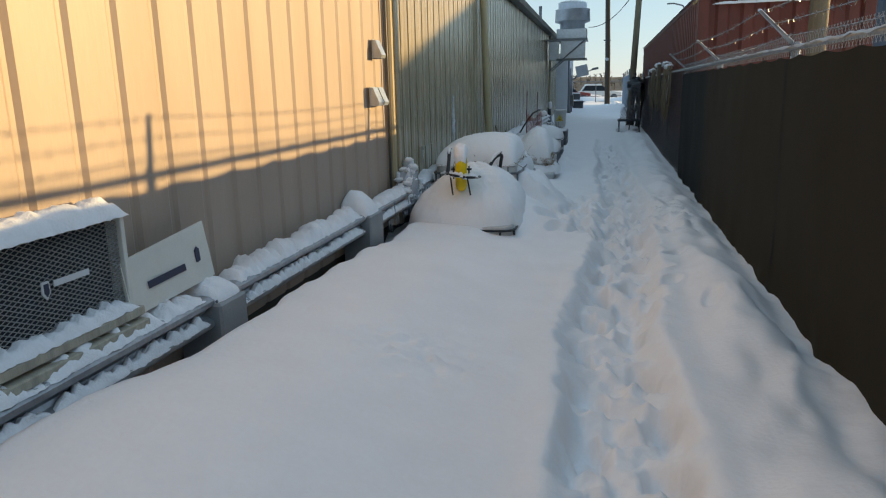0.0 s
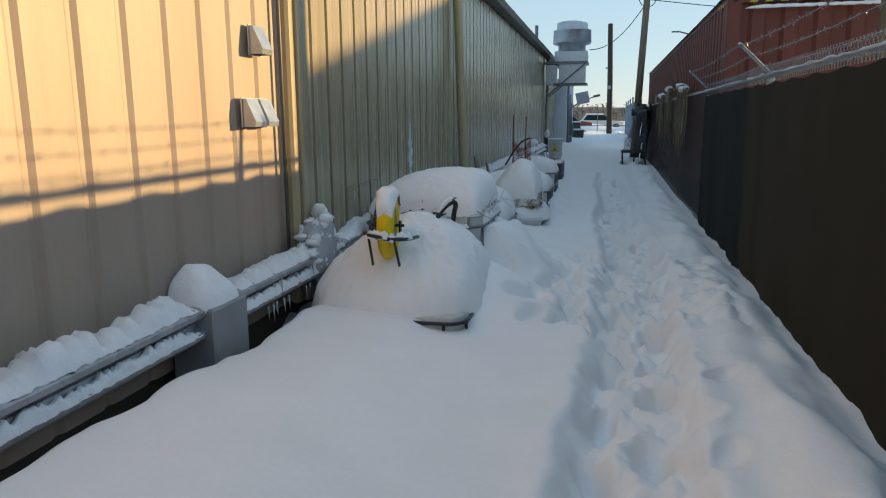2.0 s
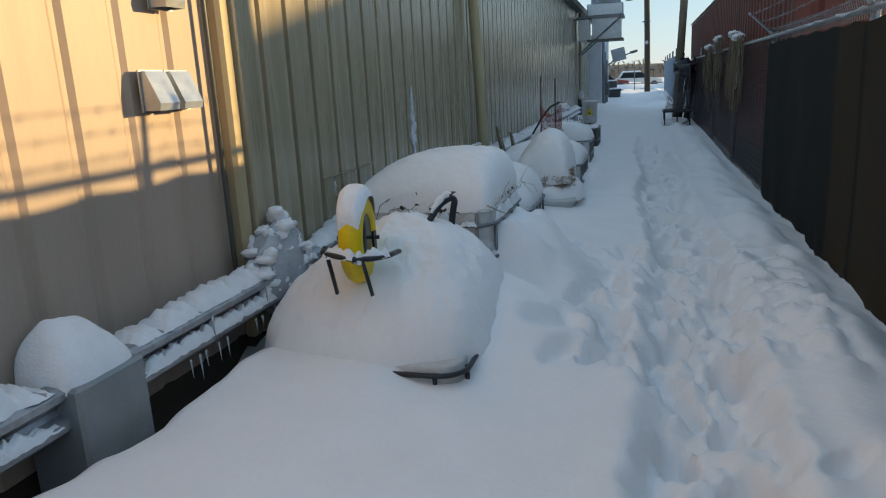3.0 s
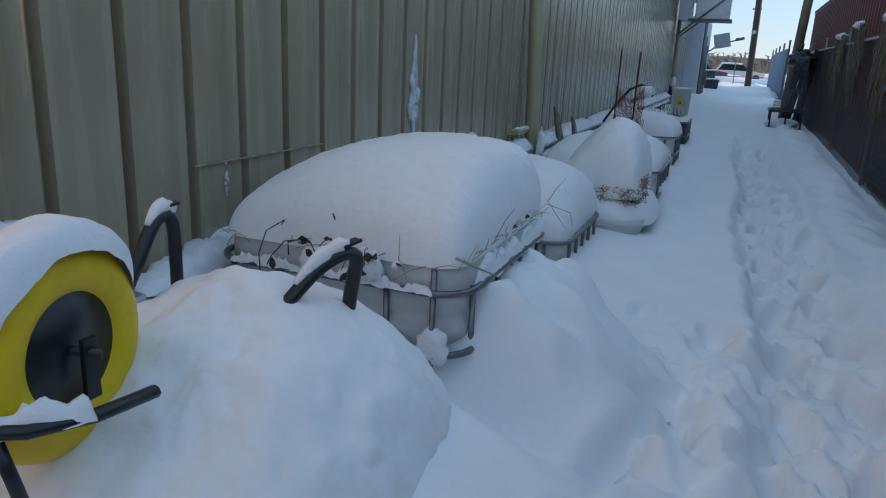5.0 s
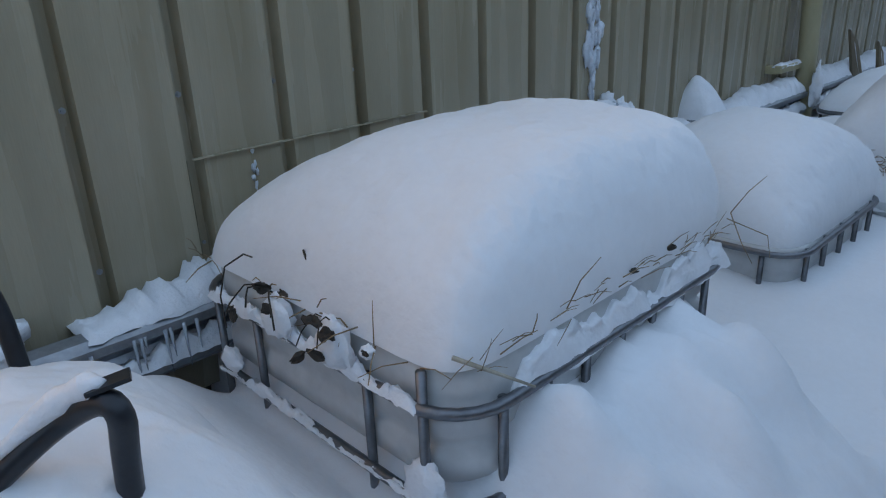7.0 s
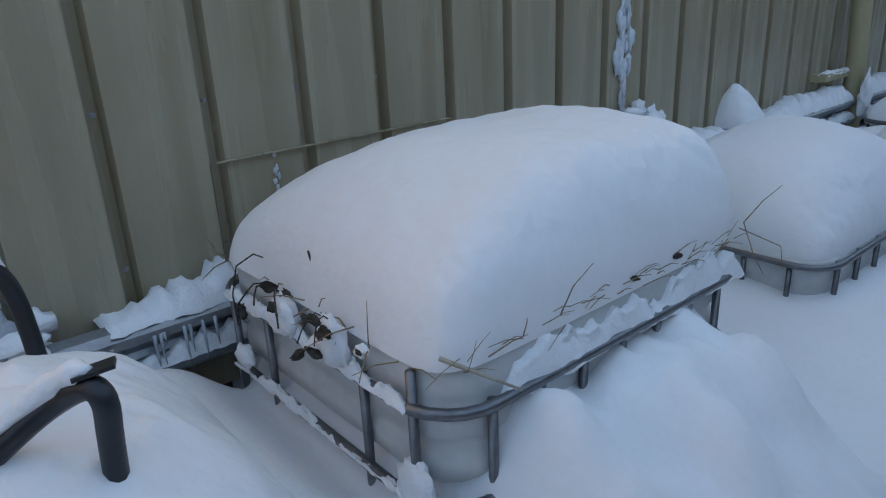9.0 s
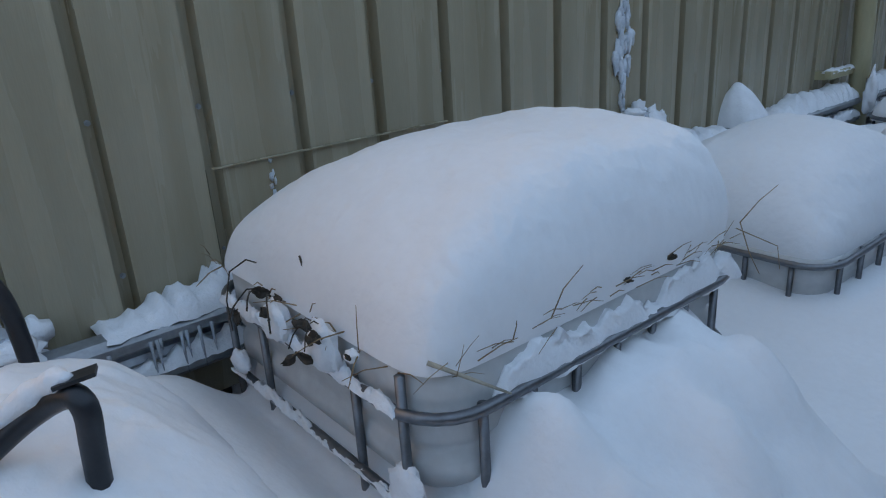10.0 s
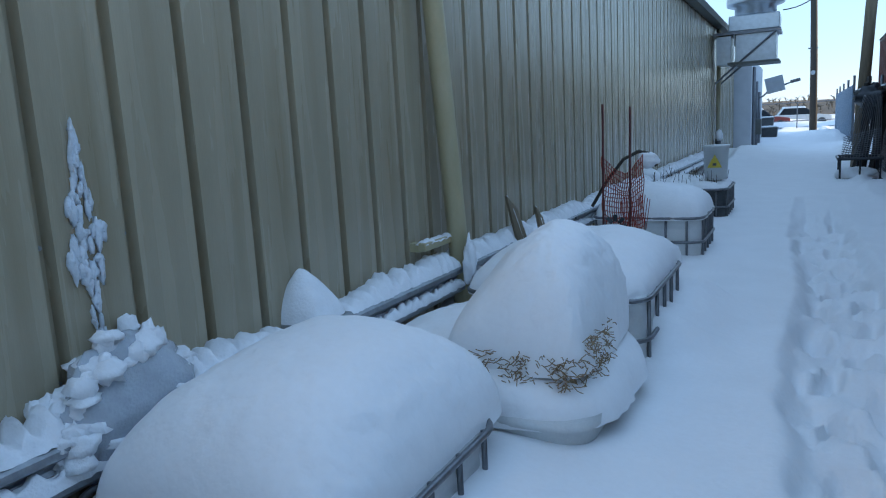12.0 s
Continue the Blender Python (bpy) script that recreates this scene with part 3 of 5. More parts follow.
for (y, z, w, l, h, sd, pp) in ((5.33, 0.735, 0.26, 0.29, 0.13, 1, 2.2), (7.74, 0.76, 0.27, 0.36, 0.19, 2, 2.2), (12.97, 0.80, 0.25, 0.26, 0.23, 3, 1.6), (10.2, 0.74, 0.3, 0.34, 0.12, 6, 2.4), (20.6, 0.76, 0.3, 0.34, 0.16, 7, 2.2)):
    solo("post_snow", mound(RAIL_X - 0.07 - w / 2, RAIL_X - 0.06 + w / 2, y - l / 2, y + l / 2, z, h, sd, px=-0.25, py=-0.1, p=pp, q=0.7, drop=0.02, nu=36, rough=0.03, e=4), SNOW_LUMP, "rounded cap of snow on a guard-rail post", "snow", True, "snow on the posts")
SM = "snow heaped in a thick rounded cap on a planter"
tote(-1.42, -0.39, 8.53, 9.50, 0.465, 0.50, "cut-down caged tank planter buried in snow under a wheelbarrow", cage=BLACK, rings=(0.0, -0.21), posts=(5, 5))
tote(-1.49, -0.52, 9.88, 10.95, 0.845, 0.955, "caged milky tank planter heaped with snow and dead stalks", bottom=0.55, posts=(4, 7), round_=0.13, front=(-1.40, -1.21, -0.79, -0.625))
tote(-1.52, -0.575, 11.66, 12.67, 0.59, 0.60, "low caged tank planter sunk in snow, its steel rim showing", rings=(0.0, -0.2))
tote(-1.34, -0.335, 13.95, 15.08, 0.70, 0.71, "caged white tank planter with snow on top, beside the wall", tank=PLASTICW)
tote(-1.41, -0.44, 16.85, 17.8, 0.72, 0.735, "caged white tank planter with a smooth cap of snow", tank=PLASTICW)
tote(-1.46, -0.48, 19.4, 20.4, 0.72, 0.735, "dark caged planter holding a white bucket", tank=DARKPL)

solo("snow_mound", mound(-1.54, -0.32, 8.512, 9.80, 0.455, 0.575, 1, px=0.03, py=0.22, p=1.75, q=0.55, ql=0.72, pr=2.4, pb=2.7, qb=1.45, pf=1.85, qf=0.72, drop=0.06, nu=130, rough=0.04, e=2.7, fray=0.02, lump=0.008), SNOW, "smooth snow mound over an overturned wheelbarrow", "snow", True, "snow on the planters")
solo("snow_mound", mound(-1.482, -0.540, 9.895, 10.94, 0.955, 0.29, 2, px=0.10, py=0.25, p=2.3, q=0.46, ql=0.45, pr=9.0, pb=12.0, pf=2.4, qf=0.5, drop=0.03, nu=170, rough=0.014, e=11, fray=0.004, lump=0.0045), SNOW, SM, "snow", True, "snow on the planters")
solo("snow_mound", mound(-1.51, -0.598, 11.70, 12.84, 0.600, 0.365, 3, px=0.1, py=0.2, p=2.4, q=0.5, drop=0.03, nu=100, rough=0.015, e=9, fray=0.004, lump=0.008), SNOW, SM, "snow", True, "snow on the planters")
solo("snow_mound", mound(-1.36, -0.345, 13.95, 15.3, 0.70, 0.25, 4, p=2.8, q=0.5, drop=0.02, lump=0.01), SNOW, SM, "snow", True, "snow on the planters")
solo("snow_mound", mound(-1.40, -0.43, 16.84, 17.82, 0.73, 0.25, 5, p=4, q=0.6, drop=0.03), SNOW, SM, "snow", True, "snow on the planters")
solo("snow_mound", mound(-1.44, -0.50, 19.42, 20.38, 0.73, 0.10, 6, p=3, q=0.5, drop=0.0, rough=0.05), SNOW, "uneven snow with dead stems in a planter", "snow", True, "snow on the planters")


# ---- overturned wheelbarrow ----
def torus(R, r, n=40, k=14, m=None, flat=1.0):
    m = m or Matrix()
    s = Shape()
    return s.sheet(lambda u, v: tuple(m @ Vector(((R + r * math.cos(2 * math.pi * v)) * math.cos(2 * math.pi * u), (R + r * math.cos(2 * math.pi * v)) * math.sin(2 * math.pi * u), flat * r * math.sin(2 * math.pi * v)))), n, k)


barrow = thing("wheelbarrow", "overturned black wheelbarrow with a yellow wheel, buried in snow", "wheelbarrow", at=(-0.91, 8.86, 0.56))
spin = pose(-0.025, -0.06, 0.455, 0, 90, 10)
wheel = part("tyre", torus(0.153, 0.060, 48, 16, spin, 0.92), RUBBER, barrow, "thick yellow foam tyre", True)
part("rim", Shape().lathe([(0.112, -0.04), (0.116, -0.028), (0.100, -0.024), (0.090, -0.008), (0.045, -0.006), (0.040, -0.03), (0.018, -0.034), (0.018, 0.034), (0.040, 0.03), (0.045, 0.006), (0.090, 0.008), (0.100, 0.024), (0.116, 0.028), (0.112, 0.04)], 36, spin), BLACK, barrow, "glossy black wheel rim", True)
part("axle", Shape().tube([spin @ Vector((0, 0, -0.10)), spin @ Vector((0, 0, 0.10))], 0.010, 8), BLACK, barrow, "", True)
for s in (-1, 1):
    part("axle_bracket", Shape().box(spin @ Vector((0.03, 0, s * 0.075)), (0.012, 0.03, 0.12)), BLACK, barrow)
BAR = ((-0.765, 8.87, 0.935), (-0.772, 8.74, 0.945), (-0.81, 8.64, 0.955), (-0.87, 8.585, 0.965), (-0.95, 8.575, 0.98), (-1.02, 8.60, 0.99), (-1.06, 8.70, 0.985))
part("front_bar", Shape().tube([Vector(p) - Vector((-0.91, 8.86, 0.56)) for p in BAR], 0.016, 8, flat=0.8), BLACK, barrow, "black front guard bar", True)
for a, b in (((-0.84, 8.605, 0.955), (-0.815, 8.63, 0.79)), ((-1.0, 8.59, 0.98), (-0.99, 8.64, 0.79))):
    part("bar_strut", Shape().tube([Vector(a) - Vector((-0.91, 8.86, 0.56)), Vector(b) - Vector((-0.91, 8.86, 0.56))], 0.013, 8, flat=0.6), BLACK, barrow, "", True)
part("tray", Shape().prism([(0.10, 0.0), (0.20, 0.16), (0.48, 0.24), (0.62, 0.0)], -0.24, 0.14, "x"), BLACK, barrow)
HOOPS = (((-0.78, 9.12, 0.86), (-0.745, 9.19, 0.95), (-0.71, 9.29, 1.035), (-0.685, 9.345, 1.075), (-0.645, 9.378, 1.10), (-0.622, 9.39, 1.085), (-0.635, 9.388, 1.01), (-0.66, 9.38, 0.80)),
         ((-1.15, 9.10, 0.88), (-1.15, 9.21, 1.03), (-1.16, 9.28, 1.115), (-1.17, 9.335, 1.138), (-1.175, 9.37, 1.11), (-1.19, 9.39, 1.02), (-1.20, 9.40, 0.82)))
for hoop in HOOPS:
    pts = [Vector(p) - Vector((-0.91, 8.86, 0.56)) for p in hoop]
    fine = []
    for k in range(len(pts) - 1):
        p0, p1, p2, p3 = pts[max(k - 1, 0)], pts[k], pts[k + 1], pts[min(k + 2, len(pts) - 1)]
        for q in range(4):
            t = q / 4
            fine.append(0.5 * (2 * p1 + (p2 - p0) * t + (2 * p0 - 5 * p1 + 4 * p2 - p3) * t * t + (3 * p1 - p0 - 3 * p2 + p3) * t ** 3))
    fine.append(pts[-1])
    part("leg_hoop", Shape().tube(fine, 0.018, 10), BLACK, barrow, "bent black tube leg pointing up", True)
    tip = pts[4] if len(pts) == 8 else pts[3]
    part("foot_plate", Shape().box(tip + Vector((0.004, 0.012, 0.024)), (0.028, 0.055, 0.006), pose(0, 0, 0, 10, 0, -20)), BLACK, barrow)
    top = [p + Vector((-0.91, 8.86, 0.56 + 0.026)) for p in fine[7:18]]
    rad = [0.023 * math.sin(math.pi * (k + 0.6) / (len(top) + 0.2)) ** 0.5 * (0.85 + 0.5 * fbm(k * 0.7, 3, 1)) for k in range(len(top))]
    solo("leg_snow", Shape().tube(top, rad, 8), SNOW_LUMP, "thin line of snow on the wheelbarrow leg", "snow", True, "snow on the wheelbarrow")
cap = Shape()
cap.sheet(lambda u, v: tuple(Vector((-0.935, 8.80, 1.015)) + pose(0, 0, 0, 0, 0, 10) @ Vector((
    (0.070 * (2 * v - 1)) * (1 - 0.35 * abs(2 * u - 1) ** 2),
    (0.192 + 0.058 * (1 - abs(2 * v - 1) ** 2.5) ** 0.6 * (1 - abs(2 * u - 1) ** 6) + 0.008 * fbm(u * 6, v * 3, 2)) * math.cos(radians(18 + 140 * u)),
    (0.192 + 0.058 * (1 - abs(2 * v - 1) ** 2.5) ** 0.6 * (1 - abs(2 * u - 1) ** 6) + 0.008 * fbm(u * 6, v * 3, 2)) * math.sin(radians(18 + 140 * u))))), 40, 14)
solo("wheel_snow", cap, SNOW_LUMP, "thick cap of snow on the yellow wheel", "snow", True, "snow on the wheelbarrow")
for a, b, k in ((BAR[1], BAR[3], 77), (BAR[3], BAR[5], 78)):
    d = Vector(b) - Vector(a)
    sb = solo("bar_snow", ridge(0, d.length, -0.022, 0.022, 0, 0.05, k, 0.4, 0.008, 8), SNOW_LUMP, "strip of snow on the guard bar", "snow", True, "snow on the wheelbarrow")
    sb.matrix_world = Matrix.Translation(Vector(a) + Vector((0, 0, 0.012))) @ pose(0, 0, 0, 0, 0, math.degrees(math.atan2(d.y, d.x)) - 90)

# ---- tub with a straw bale ----
tub = thing("plastic_tub", "white plastic tub half buried in snow under a straw bale", "tub", at=(-0.82, 13.25, 0))
ts = Shape()
lv = [(0.16, -0.16), (0.22, -0.09), (0.36, -0.02), (0.46, 0.0), (0.465, 0.012), (0.50, 0.012)]
rv = [ring_points(0.98 + 2 * d, 0.74 + 2 * d, 0.15, z, 6) for z, d in lv]
kk = len(rv[0])
ts.add([p for r in rv for p in r], [(i * kk + j, i * kk + (j + 1) % kk, (i + 1) * kk + (j + 1) % kk, (i + 1) * kk + j) for i in range(len(lv) - 1) for j in range(kk)] + [tuple((len(lv) - 1) * kk + j for j in range(kk))])
part("tub_body", ts, PLASTICW, tub, "", True)
solo("tub_snow", mound(-1.50, -0.265, 12.855, 13.95, 0.485, 0.27, 8, px=-0.2, py=0.3, p=2.4, q=0.6, drop=0.03, e=3.8, nu=80), SNOW, "snow draped over a half-buried plastic tub", "snow", True, "snow on the planters")
bale = thing("straw_bale", "weathered straw bale under a tall cap of snow", "straw bale", at=(-0.60, 13.28, 0.50))
part("bale_core", Shape().box((0, 0.02, 0.02), (0.46, 0.60, 0.20), pose(0, 0, 0, 0, 0, -3), chamfer=0.05), STRAW, bale)
rg = random.Random(9)
st = Shape()
for _ in range(330):
    f = rg.random()
    if f < 0.55:
        a = Vector((rg.choice((-0.17, -0.03, 0.15)) + rg.gauss(0, 0.035), -0.285 - rg.random() * 0.035, rg.uniform(0.10, 0.22)))
    else:
        a = Vector((0.215 + rg.random() * 0.03, rg.uniform(-0.28, 0.12), rg.uniform(0.10, 0.28)))
    d = Vector((rg.uniform(-1, 1), rg.uniform(-1, 0.4), rg.uniform(-0.7, 0.5))).normalized() * rg.uniform(0.015, 0.055)
    st.tube([a, a + d * 0.5 + Vector((0, 0, rg.uniform(-0.01, 0.01))), a + d], 0.0022, 3)
tagged(part("loose_straw", st, STRAW, bale), kind="stuff")
solo("bale_snow", mound(-1.02, -0.365, 12.985, 13.90, 0.69, 0.46, 9, px=0.28, py=0.05, p=1.8, q=0.55, ql=0.85, pr=2.8, pb=3, pf=2.4, qf=0.55, drop=0.06, nu=100, rough=0.03, e=6, fray=0.03, lump=0.010), SNOW, "tall rounded cap of snow on a straw bale", "snow", True, "snow on the planters")


# ---- dead stalks and leaves on the planter rim ----
def stalk(pts, r=0.003, mat=None, label="dry bent stalk sticking out of the snow", cat="plant stalk"):
    return solo("dry_stalk", Shape().tube(pts, [r, r * 0.8, r * 0.5][:len(pts)] if len(pts) <= 3 else r * 0.8, 5), mat or STRAW, label, cat, True, "dead stalks")


rg = random.Random(21)
for k in range(44):
    y = rg.uniform(9.92, 10.93)
    a = Vector((-0.535 + rg.uniform(-0.01, 0.02), y, 0.955 + rg.uniform(-0.02, 0.015)))
    d = Vector((rg.uniform(-0.05, 0.25), rg.choice((-1, 1)) * rg.uniform(0.5, 1), rg.uniform(-0.15, 0.15))).normalized() * rg.uniform(0.03, 0.10)
    if k % 11 == 0:
        d = Vector((rg.uniform(0.1, 0.5), rg.uniform(-0.6, 0.6), rg.uniform(0.2, 1.0))).normalized() * rg.uniform(0.04, 0.08)
    stalk([a, a + d * 0.55 + Vector((0.004, 0, 0.008)), a + d], rg.uniform(0.0008, 0.0015))
for k in range(22):
    x = rg.uniform(-1.46, -0.55)
    a = Vector((x, 9.885, 0.95 + rg.uniform(-0.02, 0.01)))
    d = Vector((rg.uniform(-1, 1), rg.uniform(-0.7, 0.1), rg.uniform(-0.3, 0.35))).normalized() * rg.uniform(0.04, 0.13)
    stalk([a, a + d * 0.5 + Vector((0, 0, 0.008)), a + d], rg.uniform(0.0012, 0.0024))
stalk([(-0.56, 9.91, 0.965), (-0.515, 9.965, 0.93), (-0.465, 10.02, 0.895)], 0.005, WOODL, "pale split stake poking out over the rim")
for (a, b, c) in (((-0.52, 10.9, 0.98), (-0.50, 10.95, 1.03), (-0.47, 10.98, 1.07)), ((-0.52, 10.88, 0.97), (-0.42, 10.9, 0.94), (-0.40, 10.88, 0.89)), ((-0.52, 10.9, 0.98), (-0.46, 10.84, 0.93), (-0.42, 10.82, 0.89)),
                  ((-0.53, 10.2, 0.96), (-0.50, 10.2, 1.03), (-0.47, 10.22, 1.08))):
    stalk([a, b, c], 0.0016)
stalk([(-1.005, 9.94, 0.97), (-0.995, 9.92, 1.02), (-1.01, 9.92, 1.05)], 0.005, LEAF, "black curled twig standing in the snow")
stalk([(-1.20, 9.9, 0.99), (-1.16, 9.86, 1.02), (-1.22, 9.84, 0.98), (-1.245, 9.83, 0.90), (-1.24, 9.83, 0.82)], 0.0026, LEAF, "withered black vine hanging over the rim")
rv2 = random.Random(8)
for k in range(5):
    a = Vector((rv2.choice((-1.12, -0.90)) + rv2.uniform(-0.07, 0.07), 9.87, 0.95))
    u = Vector((rv2.uniform(-0.10, 0.10), rv2.uniform(-0.045, -0.01), rv2.uniform(0.0, 0.05)))
    w = Vector((rv2.uniform(-0.05, 0.05), -0.02, -rv2.uniform(0.04, 0.09)))
    stalk([a, a + u * 0.6, a + u + Vector((0, 0, -0.02)), a + u + w * 0.6, a + u + w], rv2.uniform(0.0018, 0.0034), LEAF, "withered black vine hanging over the rim")


def dead_leaf(c, size, rot, seed):
    s = Shape()
    m = pose(*c, *rot)
    s.sheet(lambda u, v: tuple(m @ Vector((size * (u - 0.5), size * 0.55 * (v - 0.5) * math.sin(math.pi * (0.06 + 0.9 * u)), 0.35 * size * fbm(u * 2, v * 2, seed, 1.3)))), 10, 8)
    ob = solo("dead_leaf", s, LEAF, "shrivelled black leaf hanging over the planter rim", "leaf", True, "dead leaves")
    md = ob.modifiers.new("thick", "SOLIDIFY")
    md.thickness = 0.003
    return ob


for k, (c, sz, rot) in enumerate((((-1.13, 9.85, 0.95), 0.12, (60, 20, 80)), ((-1.10, 9.84, 0.91), 0.10, (80, 50, 20)), ((-1.24, 9.83, 0.86), 0.10, (70, 80, 10)), ((-0.93, 9.84, 0.94), 0.13, (30, 10, 20)),
                                  ((-0.87, 9.83, 0.935), 0.14, (20, -10, 0)), ((-0.90, 9.82, 0.885), 0.11, (70, 30, 40)), ((-0.95, 9.81, 0.865), 0.10, (60, -30, 60)), ((-1.03, 9.84, 0.97), 0.07, (40, 0, 10)), ((-0.78, 9.85, 0.92), 0.05, (30, 20, 0)), ((-0.535, 10.62, 0.95), 0.07, (70, 10, 80)), ((-0.53, 10.45, 0.945), 0.07, (70, 10, 80)))):
    dead_leaf((c[0] + (0.05 if c[1] < 10 else 0), c[1], c[2] + 0.015), sz * 0.36, rot, k)
rg = random.Random(33)
# snow caught on the cage rails
t1 = (((-1.40, 9.875), (-0.62, 9.875), 0.855, 0.035, 90), ((-1.40, 9.875), (-0.62, 9.875), 0.648, 0.022, 92))
for (ax, ay), (bx, by), z, h, sd in t1:
    ln = math.hypot(bx - ax, by - ay)
    ob = solo("cage_snow", ridge(0, ln, -0.010, 0.010, 0, h * 0.8, sd, 0.9, 0.006, 8, 0.09), SNOW_LUMP, "clumps of snow caught on the cage rail", "snow", True, "snow on the cages")
    ob.matrix_world = pose(ax, ay, z, 0, 0, math.degrees(math.atan2(by - ay, bx - ax)) - 90)
solo("side_snow", ridge(10.04, 10.92, -0.562, -0.512, 0.845, 0.115, 95, 0.22, 0.010, 12, 0.10), SNOW_LUMP, "broken snow lodged between tub and cage", "snow", True, "snow on the cages")
for c, r, sd in (((-0.62, 9.885, 0.665), (0.06, 0.018, 0.06), 2), ((-0.84, 9.86, 0.91), (0.045, 0.025, 0.06), 3), ((-1.30, 9.86, 0.70), (0.04, 0.02, 0.03), 4), ((-1.05, 9.86, 0.90), (0.05, 0.025, 0.05), 5), ((-0.745, 9.868, 0.925), (0.014, 0.014, 0.014), 6)):
    solo("cage_snow", blob(c, r, sd, 0.35, 16, 12), SNOW_LUMP, "clump of snow frozen to the cage", "snow", True, "snow on the cages")


# ---- wall fittings ----
def vent(y, z, w=0.15, h=0.20):
    t = thing("wall_vent", "bare metal hooded vent on the tan wall", "vent", "wall vents", (TAN_X + 0.028, y, z))
    part("flange", Shape().box((0.004, 0, 0), (0.008, w + 0.02, h + 0.012)), VENT, t)
    hd = Shape()
    a, b = w / 2, h / 2
    v = [(0.008, -a, b), (0.008, a, b), (0.03, -a, b), (0.03, a, b), (0.088, -a * 0.95, -b + 0.03), (0.088, a * 0.95, -b + 0.03), (0.080, -a * 0.95, -b), (0.080, a * 0.95, -b), (0.008, -a, -b), (0.008, a, -b)]
    hd.add(v, [(0, 1, 3, 2), (2, 3, 5, 4), (4, 5, 7, 6), (0, 2, 4, 6, 8), (1, 9, 7, 5, 3)])
    part("hood", hd, VENT, t, "sloping sheet-metal hood")
    # dark sheet painted as the shade in the hood's mouth
    part("shade_sheet", Shape().box((0.045, 0, -b + 0.012), (0.07, w * 0.86, 0.004)), SHADOWBOX, t)
    return t


vent(8.62, 2.155, 0.14, 0.165)
vent(8.49, 1.725, 0.14, 0.165)
vent(8.66, 1.725, 0.14, 0.165)
# downspout with its bracket
dsp = thing("downspout", "faded round downspout leaning slightly against the wall", "downspout")
part("pipe", Shape().tube([(-1.545, 14.40, 0.45), (-1.565, 14.36, 1.2), (-1.59, 14.25, 2.5), (-1.60, 14.15, 3.55)], 0.062, 14), PIPE, dsp, "", True)
part("bracket", Shape().box((-1.60, 14.17, 0.935), (0.05, 0.36, 0.05), chamfer=0.006).box((-1.66, 14.02, 0.93), (0.10, 0.05, 0.05)), PIPE, dsp, "tan steel bracket")
solo("pipe_ice", blob((-1.45, 14.30, 0.80), (0.035, 0.05, 0.14), 5, 0.5, 16, 14), SNOW_LUMP, "frost clinging to the downspout bracket", "ice", True)
solo("bracket_snow", ridge(13.99, 14.34, -1.64, -1.57, 0.958, 0.03, 55, 0.4, 0.015, 6), SNOW_LUMP, "thin snow on the downspout bracket", "snow", True)
d2 = thing("downspout", "tan downspout at the far end of the wall", "downspout")
part("pipe", Shape().tube([(-1.60, 28.9, 1.0), (-1.60, 28.9, 3.6)], 0.05, 10), PIPE, d2, "", True)
part("boot", Shape().tube([(-1.60, 28.9, 0.75), (-1.60, 28.9, 1.02)], 0.07, 10), DARKPL, d2, "", True)
solo("pipe_ice", blob((-1.58, 28.88, 1.1), (0.08, 0.08, 0.16), 8, 0.4, 14, 12), SNOW_LUMP, "frost on the foot of the downspout", "ice", True)
# ice streaks on the wall
rg = random.Random(5)


def ice_streak(y, z0, z1, w, n, seed):
    s = Shape()
    rg = random.Random(seed)
    for k in range(n):
        t = rg.random() ** 0.8
        z = z0 + (z1 - z0) * t
        ww = w * (0.28 + 0.72 * sm(0.2, 0.42, t) * sm(0.75, 0.5, t)) * sm(1.02, 0.75, t)
        big = (1.25 if 0.3 < t < 0.65 else 0.8) * (1.0 if w > 0.05 else 0.5)
        b = blob((GREEN_X + 0.008, y + rg.uniform(-0.8, 0.8) * ww, z), (0.012 * big, rg.uniform(0.006, 0.015) * big, rg.uniform(0.010, 0.045) * big), k + seed, 0.55, 8, 7)
        s.add(b.v, b.f)
    return solo("ice_streak", s, FROST, "frozen trickle of ice on the ribbed wall", "ice", True, "ice on the wall", "stuff")


ice_streak(11.97, 0.98, 1.68, 0.085, 85, 3)
ice_streak(10.20, 0.98, 1.12, 0.014, 9, 7)
for yy, seed in ((11.98, 1), (9.18, 2)):
    s = Shape()
    rg = random.Random(seed)
    for k in range(150):
        a = rg.uniform(-0.28, 0.28)
        h = 0.30 * (1 - abs(a) / 0.32)
        b = blob((RAIL_X - 0.03 + rg.uniform(-0.08, 0.06), yy + a, 0.78 + rg.uniform(-0.12, h)), [rg.uniform(0.02, 0.06)] * 2 + [rg.uniform(0.016, 0.045)], k, 0.5, 10, 8)
        s.add(b.v, b.f)
    solo("ice_heap", s, SNOW_LUMP, "lumpy frozen heap of ice and snow on the guard rail", "ice", True, "ice on the rail", "stuff")
    g = Shape()
    b = blob((RAIL_X - 0.03, yy, 0.76), (0.10, 0.27, 0.24), seed + 5, 0.2, 30, 20)
    g.add(b.v, b.f)
    solo("ice_crust", g, ICE, "glassy grey ice frozen over the guard rail", "ice", True, "ice on the rail")
rg = random.Random(12)
